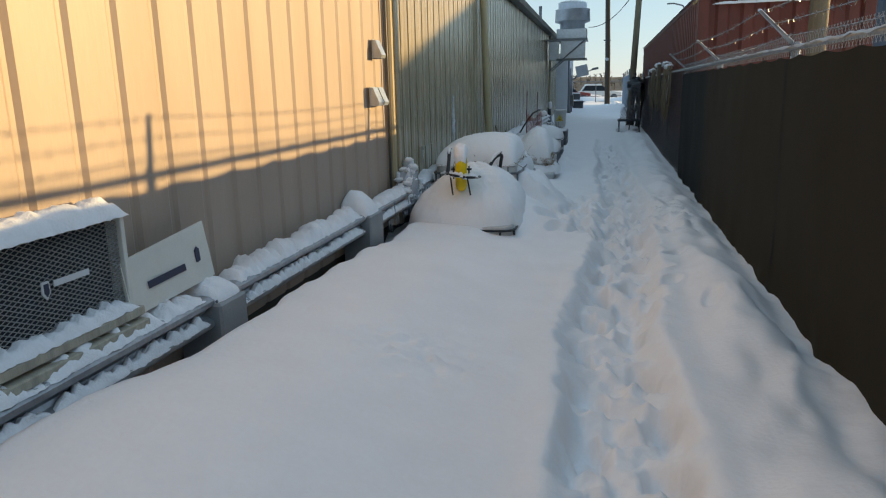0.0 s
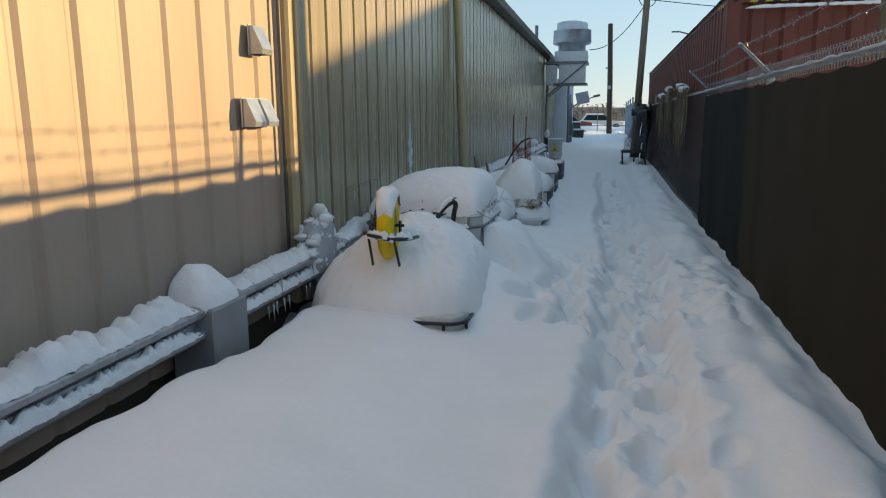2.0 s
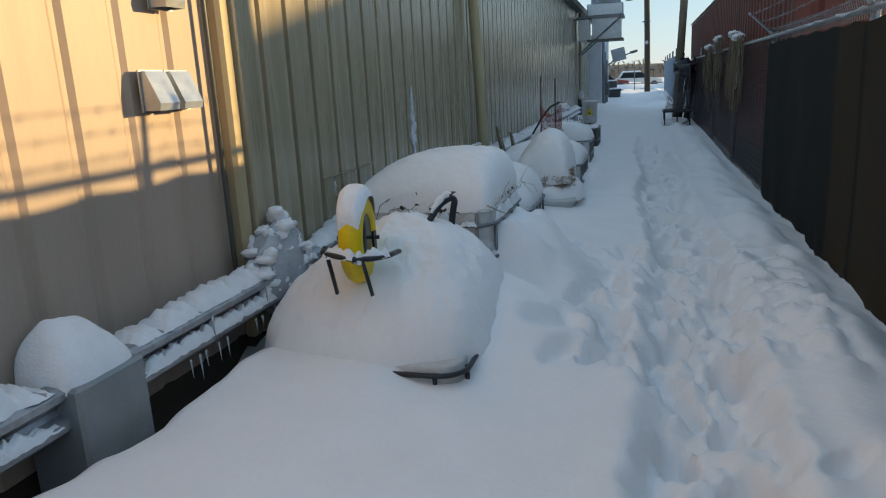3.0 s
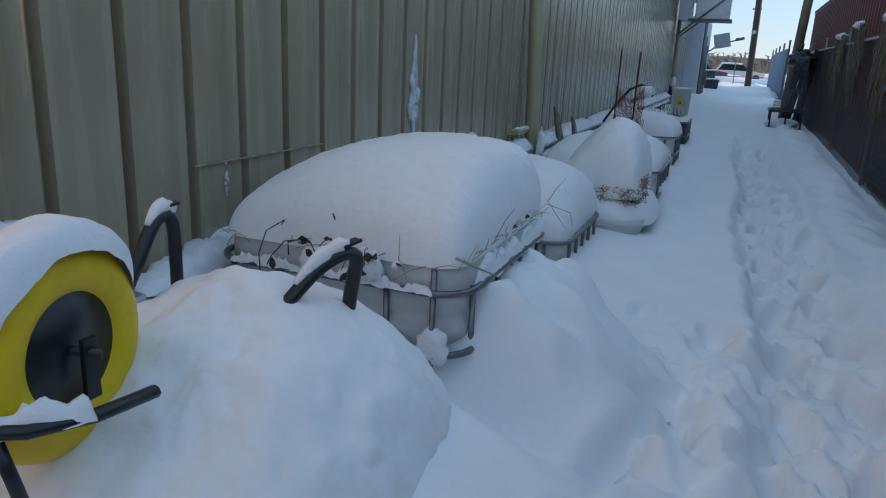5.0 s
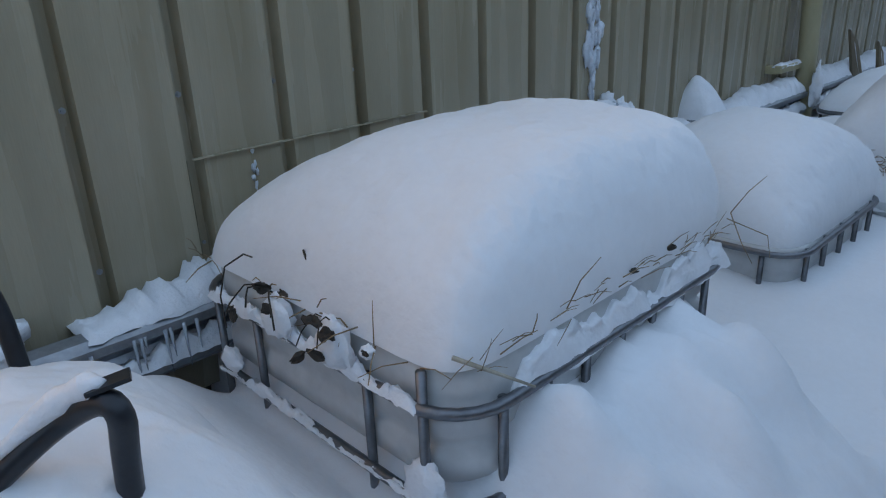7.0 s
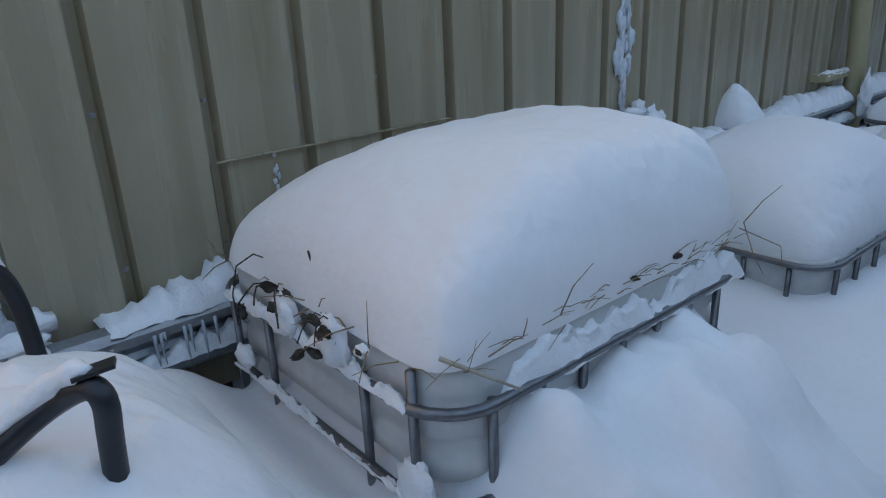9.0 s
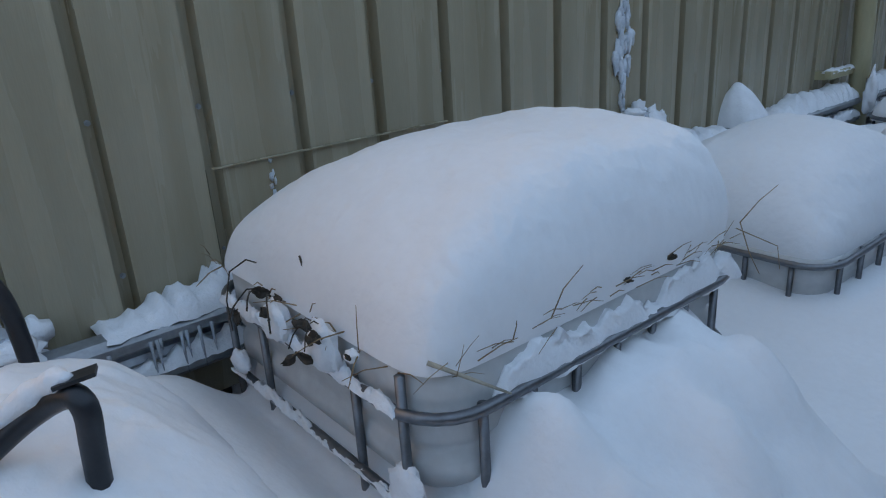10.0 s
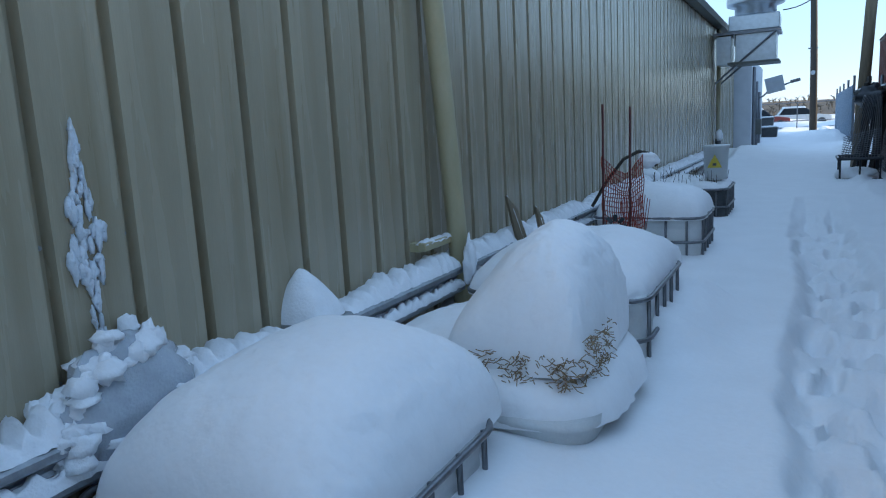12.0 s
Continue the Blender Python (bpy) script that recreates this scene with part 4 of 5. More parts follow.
for k in range(46):
    y = rg.choice((rg.uniform(8.75, 9.85), rg.uniform(9.4, 9.9), rg.uniform(8.2, 9.6)))
    z = rg.choice((0.74, 0.60))
    L = rg.uniform(0.03, 0.16)
    solo("icicle", Shape().tube([(RAIL_X + 0.04, y, z), (RAIL_X + 0.042, y, z - L * 0.5), (RAIL_X + 0.043, y + 0.002, z - L)], [0.006, 0.004, 0.001], 6), ICE, "small icicle hanging from the guard rail", "icicle", True, "icicles")

# ---- wall-unit grille and spare panel leaning on the rail ----
unit = thing("air_unit_grille", "large dark mesh air grille in a white frame on the rail", "air grille", at=(-1.64, 4.10, 0.0))
z0, z1, y0, y1 = 0.885, 1.285, -0.72, 0.605
# near-black sheet stands in for the shade behind the mesh
part("shade_backing", Shape().box((-0.055, (y0 + y1) / 2, (z0 + z1) / 2), (0.03, y1 - y0, z1 - z0)), SHADOWBOX, unit)
for a, b, c, d in ((y0, y1, z1 - 0.014, z1 + 0.012), (y0, y1, z0 - 0.012, z0 + 0.010)):
    part("frame_bar", Shape().box((-0.02, (a + b) / 2, (c + d) / 2), (0.11, b - a, d - c), chamfer=0.003), WHITEP, unit)
for a, b in ((y1 - 0.014, y1 + 0.012), (y0 - 0.01, y0 + 0.012)):
    part("frame_bar", Shape().box((-0.02, (a + b) / 2, (z0 + z1) / 2), (0.112, b - a, z1 - z0 + 0.02), chamfer=0.003), WHITEP, unit)
gs = Shape()
P, Q = 0.021, 0.0098
k = 0
y = y0 - (z1 - z0) * P / Q
while y < y1:
    for sgn in (1, -1):
        # one strand of the diamond mesh, clipped to the frame
        a = (y, z0) if sgn > 0 else (y, z1)
        dz = (z1 - z0) * sgn
        dy = (z1 - z0) * P / Q
        t0, t1_ = max(0, (y0 - y) / dy), min(1, (y1 - y) / dy)
        if t1_ > t0:
            p, q = (0.012, a[0] + dy * t0, a[1] + dz * t0), (0.012, a[0] + dy * t1_, a[1] + dz * t1_)
            gs.tube([p, q], 0.0022, 4)
    y += 2 * P
part("mesh_face", gs, GRILLE, unit, "dark diamond mesh")
sh = Shape().prism([(0.14, 1.105), (0.175, 1.105), (0.178, 1.06), (0.158, 1.035), (0.138, 1.06)], 0.014, 0.020, "x")
part("badge", sh, PALE, unit, "pale shield-shaped badge")
part("badge_inset", Shape().prism([(0.146, 1.097), (0.169, 1.097), (0.171, 1.062), (0.158, 1.045), (0.145, 1.062)], 0.0205, 0.0225, "x"), NAVY, unit)
part("name_bar", Shape().box((0.018, 0.295, 1.087), (0.005, 0.19, 0.024)), PALE, unit, "pale bar in place of lettering")
solo("unit_snow", ridge(3.40, 4.72, -1.72, -1.575, 1.292, 0.13, 61, 0.12, 0.02, 12, 0.03), SNOW_LUMP, "slab of snow on top of the air grille", "snow", True)
solo("unit_snow", ridge(3.60, 4.70, -1.66, -1.56, 0.885, 0.06, 62, 0.6, 0.02, 10), SNOW_LUMP, "snow along the foot of the air grille", "snow", True)
led = thing("timber_pallet", "weathered pale timber slats under the air grille", "pallet", at=(-1.62, 4.0, 0))
for z, d in ((0.852, 0.0), (0.795, 0.02)):
    part("slat", Shape().box((d, 0.05, z), (0.12, 1.36, 0.04), chamfer=0.005), WOODL, led)
for yb in (-0.5, 0.1, 0.6):
    part("bearer", Shape().box((-0.02, yb, 0.80), (0.08, 0.05, 0.07)), WOODL, led)
spare = thing("spare_panel", "white metal cover panel stood upside down behind the rail", "panel", at=(-1.60, 5.03, 0.82))
pm = pose(0, 0, 0, 0, -8, 0)
ps = Shape()
ps.prism([(-0.345, 0.0), (0.345, 0.02), (0.335, 0.315), (-0.345, 0.255)], -0.006, 0.006, "x")
ps.v = [tuple(pm @ Vector(p)) for p in ps.v]
part("cover_sheet", ps, WHITEP, spare)
b1 = Shape().box((0.012, -0.05, 0.118), (0.004, 0.30, 0.034), pose(0, 0, 0, 2, 0, 0))
b1.v = [tuple(pm @ Vector(p)) for p in b1.v]
part("name_bar", b1, NAVY, spare, "dark bar in place of lettering")
b2 = Shape().prism([(0.205, 0.12), (0.24, 0.125), (0.245, 0.185), (0.225, 0.20), (0.205, 0.185)], 0.008, 0.012, "x")
b2.v = [tuple(pm @ Vector(p)) for p in b2.v]
part("badge", b2, NAVY, spare, "dark shield-shaped badge")

# ---- stakes, net and reel beside the planters ----
for (x, y, z, lean, w, h) in ((-1.50, 15.35, 0.70, -24, 0.11, 0.44), (-1.36, 15.45, 0.68, -20, 0.08, 0.35)):
    s = Shape().prism([(-w / 2, 0), (w / 2, 0), (w / 2, h * 0.7), (0.0, h)], -0.012, 0.012, "y")
    ob = solo("timber_stake", s, WOOD, "pointed timber offcut leaning on the guard rail, snow on its edge", "stake", group="stakes")
    ob.matrix_world = pose(x, y, z, 0, lean, 70)
    sn = Shape().tube([(0.018, 0, 0.02), (0.02, 0, h * 0.7), (0.012, 0, h)], [0.012, 0.014, 0.004], 6)
    o2 = solo("stake_snow", sn, SNOW_LUMP, "snow stuck to a leaning stake", "snow", True)
    o2.matrix_world = pose(x, y, z, 0, lean, 70)
net = thing("safety_net", "orange plastic safety net sagging between two dark rods", "net", at=(-0.97, 16.0, 0.72))
for (xa, ya, top) in ((-0.10, -0.02, 1.0), (0.09, 0.06, 0.97)):
    part("rod", Shape().tube([(xa, ya, -0.1), (xa + 0.01, ya, top)], 0.009, 6), REDROD, net, "thin dark rod")
ns = Shape()


def net_point(u, v):
    x = -0.10 + 0.27 * u
    return (x, -0.02 + 0.25 * u + 0.05 * math.sin(5 * u), -0.02 + v * (0.62 - 0.14 * math.sin(math.pi * u)) + 0.03 * fbm(u * 3, v * 3, 1))


for i in range(21):
    ns.tube([net_point(i / 20 + 0.02 * math.sin(j), j / 12) for j in range(13)], 0.0035, 4)
for j in range(16):
    ns.tube([net_point(i / 14, j / 15) for i in range(15)], 0.0035, 4)
part("mesh", ns, ORANGE, net, "orange mesh")
ns2 = Shape()
for i in range(12):
    ns2.tube([(0.02 + 0.012 * i, 0.04 + 0.03 * i, -0.02), (0.03 + 0.013 * i, 0.05 + 0.035 * i, 0.25 + 0.03 * math.sin(i))], 0.003, 4)
part("mesh", ns2, ORANGE, net, "bunched orange mesh")
reel = thing("hose_reel", "curved dark hoop with snow caught on it behind the net", "hoop", at=(-0.93, 16.25, 1.26))
part("hoop", Shape().tube([(-0.30, 0, -0.36), (-0.18, 0, -0.16), (-0.04, 0, 0.02), (0.08, 0, 0.08), (0.17, 0, 0.06), (0.22, 0, -0.04)], 0.014, 8), DARKWOOD, reel, "", True)
solo("reel_snow", blob((-0.78, 16.25, 1.27), (0.09, 0.06, 0.06), 4, 0.3), SNOW_LUMP, "clump of snow hanging on the hoop", "snow", True)
pin = thing("pinwheel", "small black garden windmill sticking out of the snow", "windmill", at=(-0.955, 15.9, 0.79))
for k in range(8):
    a = 2 * math.pi * k / 8
    part("blade", Shape().box((0.062 * math.cos(a), 0, 0.062 * math.sin(a)), (0.055, 0.004, 0.03), pose(0, 0, 0, 0, -math.degrees(a), 0) @ pose(0, 0, 0, 30, 0, 0)), BLACK, pin)
part("hub", Shape().lathe([(0.012, -0.01), (0.012, 0.01)], 10, pose(0, 0, 0, 90, 0, 0)), BLACK, pin)
part("spindle", Shape().tube([(0, 0.01, 0), (0, 0.02, -0.25)], 0.005, 6), BLACK, pin)
bucket = thing("bucket", "white plastic bucket with a yellow warning triangle", "bucket", at=(-0.66, 19.85, 0.86))
part("pail", Shape().lathe([(0.13, -0.05), (0.15, 0.34), (0.158, 0.34), (0.158, 0.37), (0.145, 0.37)], 28), PLASTICW, bucket, "", True)
part("warning_triangle", Shape().prism([(-0.085, 0.10), (0.085, 0.10), (0.0, 0.26)], -0.160, -0.152, "y"), HAZY, bucket, "yellow warning triangle")
part("symbol", Shape().prism([(-0.022, 0.125), (0.022, 0.125), (0.022, 0.155), (-0.022, 0.155)], -0.163, -0.1605, "y"), NAVY, bucket)
rg = random.Random(77)
ds = Shape()
for _ in range(70):
    a = Vector((rg.uniform(-1.35, -0.55), rg.uniform(19.45, 20.3), 0.78))
    ds.tube([a, a + Vector((rg.uniform(-0.05, 0.05), rg.uniform(-0.05, 0.05), rg.uniform(0.05, 0.2)))], 0.003, 3)
solo("dry_stems", ds, LEAF, "thin dead stems standing in the snow of a planter", "stems", kind="stuff")

# ---- fence with black privacy screen ----
fence = thing("chain_link_fence", "chain-link fence with black privacy screen and barbed wire", "fence")
FY0 = -6.0
cl = Shape()


def cloth(u, v):
    y = FY0 + (FENCE_END - FY0) * u
    z = 0.12 + (FENCE_TOP - 0.085 - 0.12) * v
    sag = 0.02 * abs(math.sin(y * math.pi / 0.55)) * sm(0.93, 1.0, v)
    x = FENCE_X - 0.012 + 0.018 * fbm(y, z, 1, 0.8) + 0.06 * sm(0.18, 0.0, v) * fbm(y, 0, 4, 1.7)
    return (x, y, z - sag)


cl.sheet(cloth, 420, 14)
sc = part("privacy_screen", cl, CLOTH, fence, "black woven privacy screen", True)
arms_y = (-4.2, -0.6, 3.9, 7.50, 10.80, FENCE_END)
for y in arms_y:
    part("post", Shape().tube([(FENCE_X + 0.04, y, 0), (FENCE_X + 0.04, y, FENCE_TOP + 0.01)], 0.03, 10), GALV, fence, "", True)
    part("wire_arm", Shape().tube([(FENCE_X + 0.03, y, FENCE_TOP - 0.01), (FENCE_X - 0.24, y - 0.16, FENCE_TOP + 0.215)], [0.022, 0.016], 6, flat=0.6), VENT, fence, "pale angled barbed-wire arm")
part("top_rail", Shape().tube([(FENCE_X + 0.02, FY0, FENCE_TOP - 0.03), (FENCE_X + 0.02, 28.0, FENCE_TOP - 0.03)], 0.02, 8), GALV, fence, "", True)
for k, t in enumerate((0.25, 0.6, 0.95)):
    a = Vector((FENCE_X + 0.03 - 0.27 * t, 0, FENCE_TOP - 0.01 + 0.225 * t))
    s = Shape()
    pts = []
    y = FY0
    while y < FENCE_END:
        pts.append((a.x, y, a.z - 0.03 * math.sin(math.pi * ((y - 3.9) / 3.5 % 1.0))))
        y += 0.25
    s.tube(pts, 0.0022, 4)
    rg = random.Random(k)
    y = 0.5
    while y < FENCE_END:
        z = a.z - 0.03 * math.sin(math.pi * ((y - 3.9) / 3.5 % 1.0))
        for _ in range(4):
            d = Vector((rg.uniform(-1, 1), rg.uniform(-0.5, 0.5), rg.uniform(-1, 1))).normalized() * 0.022
            s.tube([Vector((a.x, y, z)) - d * 0.3, Vector((a.x, y + 0.01, z)) + d], 0.002, 3)
        y += 0.125
    part("barbed_wire", s, GALVD, fence, "rusty barbed-wire strand")


def diamonds(y0, y1, z0, z1, pitch, r, x):
    """Woven diamond wire, each strand running the whole height."""
    s = Shape()
    h = z1 - z0
    y = y0 - h
    while y < y1:
        for sg in (1, -1):
            a, b = (y, z0), (y + h, z1)
            t0, t1 = max(0, (y0 - y) / h), min(1, (y1 - y) / h)
            if t1 > t0:
                za, zb = z0 + h * t0, z0 + h * t1
                if sg < 0:
                    za, zb = z1 - h * t0, z1 - h * t1
                s.tube([(x, y + h * t0, za), (x, y + h * t1, zb)], r, 3)
        y += pitch
    return s


tagged(part("chain_link", diamonds(1.0, FENCE_END, FENCE_TOP - 0.085, FENCE_TOP + 0.05, 0.055, 0.0018, FENCE_X + 0.005), GALVD, fence, "frayed top of the wire mesh"), kind="stuff")
tagged(part("chain_link", diamonds(FENCE_END, 28.0, 0.1, FENCE_TOP, 0.065, 0.0022, FENCE_X + 0.01), GALVD, fence, "bare wire mesh"), kind="stuff")
for y in (17.5, 21.0, 24.5, 28.0):
    part("post", Shape().tube([(FENCE_X + 0.04, y, 0), (FENCE_X + 0.04, y, FENCE_TOP + 0.2)], 0.03, 10), GALVD, fence, "", True)
tp = Shape()
tp.sheet(lambda u, v: (FENCE_X - 0.002 + 0.011 * (v - 0.5) + 0.01 * fbm(u * 40, v), 2 + (FENCE_END - 2) * u, FENCE_TOP - 0.028 + 0.016 * fbm(u * 60, v * 2, 3) + 0.012 * (1 - (2 * v - 1) ** 2)), 300, 5)
solo("fence_snow", tp, CAN, "grey crust of frost along the fence top", "snow", True)
# vines and rags hung on the bare fence
rg = random.Random(8)
for (y, z, n) in ((16.7, 2.18, 1), (17.2, 2.24, 1), (19.6, 2.28, 1), (21.4, 2.2, 1)):
    solo("snow_clump", blob((FENCE_X - 0.04, y, z - 0.07), (0.09, 0.13, 0.05), int(y * 3), 0.5, 16, 10), SNOW_LUMP, "clump of snow caught on tangled vine at the fence top", "snow", True, "snow on the fence")
    vs = Shape()
    for _ in range(26):
        a = Vector((FENCE_X - 0.03 + rg.uniform(-0.05, 0.03), y + rg.uniform(-0.4, 0.4), z - 0.06))
        pts = [a]
        for _s in range(6):
            a = a + Vector((rg.uniform(-0.03, 0.02), rg.uniform(-0.09, 0.09), -rg.uniform(0.05, 0.24)))
            pts.append(a)
        vs.tube(pts, 0.006, 4)
    solo("dead_vine", vs, WOOD, "tangle of dead brown vine hanging on the fence", "vine", group="vines")
solo("hanging_hose", Shape().tube([(FENCE_X - 0.03, 16.6, 2.1), (FENCE_X - 0.06, 16.5, 1.7), (FENCE_X - 0.06, 16.55, 1.45), (FENCE_X - 0.05, 16.75, 1.4)], 0.012, 6), CAN, "pale hose looped over the fence", "hose", True)
# slatted board low behind the bare fence
bs = thing("slatted_board", "low weathered slatted board behind the fence foot", "slats", at=(FENCE_X + 0.06, 15.8, 0.2))
for k in range(7):
    part("slat", Shape().box((0, 0, 0.06 + 0.075 * k), (0.02, 2.9, 0.05), chamfer=0.004), DARKWOOD, bs)


# ---- shipping containers ----
def corrugated(along, a, b, z0, z1, fixed, out, mat, name, parent, pitch=0.28, depth=0.036):
    prof, t = [], a
    while t < b:
        for q, d in ((0.0, 0), (0.26, 0), (0.38, 1), (0.74, 1), (0.86, 0)):
            u = t + q * pitch
            if u <= b:
                prof.append((u, fixed + out * depth * (d - 1)))
        t += pitch
    prof.append((b, fixed))
    s = Shape()
    k = len(prof)
    mk = (lambda u, w, z: (w, u, z)) if along == "y" else (lambda u, w, z: (u, w, z))
    s.add([mk(u, w, z0) for u, w in prof] + [mk(u, w, z1) for u, w in prof], [(i, i + 1, k + i + 1, k + i) for i in range(k - 1)])
    ob = part(name, s, mat, parent)
    md = ob.modifiers.new("thick", "SOLIDIFY")
    md.thickness = 0.003
    return ob


def container(x0, x1, y0, y1, z0, h, mat, label, group=""):
    t = thing("shipping_container", label, "shipping container", group, ((x0 + x1) / 2, (y0 + y1) / 2, 0))
    cx, cy = (x0 + x1) / 2, (y0 + y1) / 2
    X, Y = (x1 - x0) / 2, (y1 - y0) / 2
    for s in (-1, 1):
        corrugated("y", -Y + 0.15, Y - 0.15, z0 + 0.1, z0 + h - 0.06, s * (X - 0.01), s, mat, "side_sheet", t)
        corrugated("x", -X + 0.15, X - 0.15, z0 + 0.1, z0 + h - 0.1, s * (Y - 0.01), s, mat, "end_sheet", t, 0.36, 0.045)
        for q in (-1, 1):
            part("corner_post", Shape().box((s * (X - 0.08), q * (Y - 0.08), z0 + h / 2), (0.16, 0.16, h), chamfer=0.01), mat, t)
            for z in (z0 + 0.06, z0 + h - 0.055):
                c = part("corner_casting", Shape().box((s * (X - 0.085), q * (Y - 0.085), z), (0.178, 0.178, 0.122), chamfer=0.008), mat, t)
                # flat dark disc, the shade of the hole put into its colour
                hole = Shape().lathe([(0.035, 0), (0.035, 0.004)], 14, pose(s * (X - 0.085), q * (Y + 0.003), z, 90, 0, 0))
                part("lifting_hole", hole, SHADOWBOX, c)
        for z in (z0 + 0.07, z0 + h - 0.04):
            part("side_rail", Shape().box((s * (X - 0.03), 0, z), (0.06, 2 * Y - 0.3, 0.08 if z > 1 else 0.14)), mat, t)
            part("end_rail", Shape().box((0, s * (Y - 0.03), z), (2 * X - 0.3, 0.06, 0.11)), mat, t)
    part("roof_sheet", Shape().box((0, 0, z0 + h - 0.03), (2 * X - 0.1, 2 * Y - 0.1, 0.03)), mat, t)
    part("floor", Shape().box((0, 0, z0 + 0.1), (2 * X - 0.1, 2 * Y - 0.1, 0.1)), DARKWOOD, t)
    return t


red = container(1.755, 4.195, 13.86, 30.1, 0.20, 2.90, RED, "dark red corrugated shipping container with snow on its roof")
for k in range(6):
    part("hazard_stripe", Shape().prism([(-0.98 + 0.17 * k, 3.005), (-0.90 + 0.17 * k, 3.005), (-0.86 + 0.17 * k, 3.05), (-0.94 + 0.17 * k, 3.05)], -8.127, -8.122, "y"), HAZY, red, "yellow hazard stripe")
    if k < 4:
        part("hazard_stripe", Shape().prism([(-8.0 + 0.17 * k, 3.0), (-7.92 + 0.17 * k, 3.0), (-7.88 + 0.17 * k, 3.05), (-7.96 + 0.17 * k, 3.05)], -1.2215, -1.2185, "x"), HAZY, red, "yellow hazard stripe")
part("header_strip", Shape().box((0.1, -8.124, 3.028), (2.0, 0.004, 0.06)), SHADOWBOX, red, "dark header band")
crs = Shape()
crs.sheet(lambda u, v: (1.72 + 2.50 * u, 13.83 + 16.3 * v, 3.10 + 0.085 * (max(0, 1 - abs(2 * u - 1) ** 8) * max(0, 1 - abs(2 * v - 1) ** 60)) ** 0.5 - 0.01 + 0.012 * fbm(u * 4, v * 20, 3)), 24, 80)
solo("roof_snow", crs, SNOW, "even layer of snow on the container roof", "snow", True)
solo("lip_snow", ridge(1.95, 4.1, -0.03, 0.03, 0, 0.05, 3, 0.1, 0.05, 6), SNOW, "line of snow on the container's end rail", "snow", True).matrix_world = pose(0, 13.835, 2.945, 0, 0, 0) @ Matrix(((0, 1, 0, 0), (-1, 0, 0, 0), (0, 0, 1, 0), (0, 0, 0, 1)))
# rows after the first are added, to shade the far wall and alley
for k in range(5):
    for z in (0.06, 2.66):
        container(4.40 + 0.62 * k, 16.6 + 0.62 * k, 22.07 + 2.5 * k, 24.5 + 2.5 * k, z, 2.60, BLUEC, "dark blue corrugated shipping container stacked crosswise, rows past the first added for shade", "stacked containers")

# ---- poles, wires ----
yp = thing("timber_pole", "tall weathered timber pole behind the fence", "pole", at=(3.1, 12.56, 0))
part("shaft", Shape().tube([(0, 0, 0), (0, 0, 7.5)], [0.125, 0.10], 14), WOOD, yp, "", True)
up = thing("utility_pole", "leaning timber utility pole carrying grey transformers", "utility pole", at=(1.18, 26.6, 0))
top = Vector((0.31, 0.0, 6.9))
part("shaft", Shape().tube([(0, 0, 0), top * 0.5, top], [0.11, 0.10, 0.085], 14), WOOD, up, "", True)
for k, (a, z) in enumerate(((-0.46, 0.83), (0.50, 0.825), (0.12, 0.87))):
    c = top * z + Vector((a, -0.1, 0))
    can = part("transformer", Shape().lathe([(0.14, -0.38), (0.15, -0.36), (0.15, 0.30), (0.16, 0.31), (0.16, 0.34), (0.10, 0.38)], 18, Matrix.Translation(c)), CAN, up, "grey transformer can", True)
    part("bushing", Shape().lathe([(0.02, 0.36), (0.035, 0.40), (0.02, 0.44), (0.03, 0.48), (0.01, 0.52)], 8, Matrix.Translation(c)), CAN, can, "", True)
part("crossarm", Shape().box(top * 0.80 + Vector((0, -0.08, 0)), (1.1, 0.09, 0.09)), WOOD, up)
part("crossarm", Shape().box(top * 0.90 + Vector((0, -0.08, 0)), (1.1, 0.09, 0.09)), WOOD, up)


def wire(a, b, sag, r=0.012, label="thin dark overhead cable"):
    a, b = Vector(a), Vector(b)
    pts = [a.lerp(b, i / 14) - Vector((0, 0, sag * 4 * (i / 14) * (1 - i / 14))) for i in range(15)]
    return solo("overhead_cable", Shape().tube(pts, r, 5), SCREEN_LINE, label, "cable", True, "overhead cables")


ptop = Vector((1.18, 26.6, 0)) + top * 0.715
wire(ptop, (-0.22, 28.2, 3.78), 0.35)
for k in range(3):
    wire(ptop + Vector((0.1, 0, 0.55 - 0.25 * k)), (22, 40, 7.2 - 0.6 * k), 0.5)
wire(ptop + Vector((-0.4, 0, 0.75)), ptop + Vector((-0.05, 0, -0.1)), 0.25)
wire(ptop + Vector((0.45, 0, 0.75)), ptop + Vector((0.05, 0, -0.1)), 0.3)
dp = thing("dark_pole", "slim dark timber pole by the far yard", "pole", at=(0.56, 55, 0))
part("shaft", Shape().tube([(0, 0, 0), (-0.06, 0, 4.2), (-0.16, 0, 7.8)], [0.2, 0.19, 0.17], 10), DARKWOOD, dp, "", True)
part("lamp_bracket", Shape().box((-0.12, -0.1, 4.9), (0.5, 0.08, 0.08)), GALVD, dp)
part("meter", Shape().lathe([(0.12, 0), (0.12, 0.1)], 12, pose(-0.1, -0.2, 3.6, 90, 0, 0)), CAN, dp)

# ---- roof exhaust at the wall's end ----
ex = thing("exhaust_fan", "bare metal exhaust fan on a braced bracket at the eaves", "exhaust fan", at=(-0.80, 28.6, 0))
part("duct_box", Shape().box((0.04, 0, 3.05), (0.84, 0.9, 0.62), chamfer=0.01), VENT, ex)
part("curb", Shape().box((0, 0, 3.58), (1.04, 1.04, 0.34), chamfer=0.02), VENT, ex)
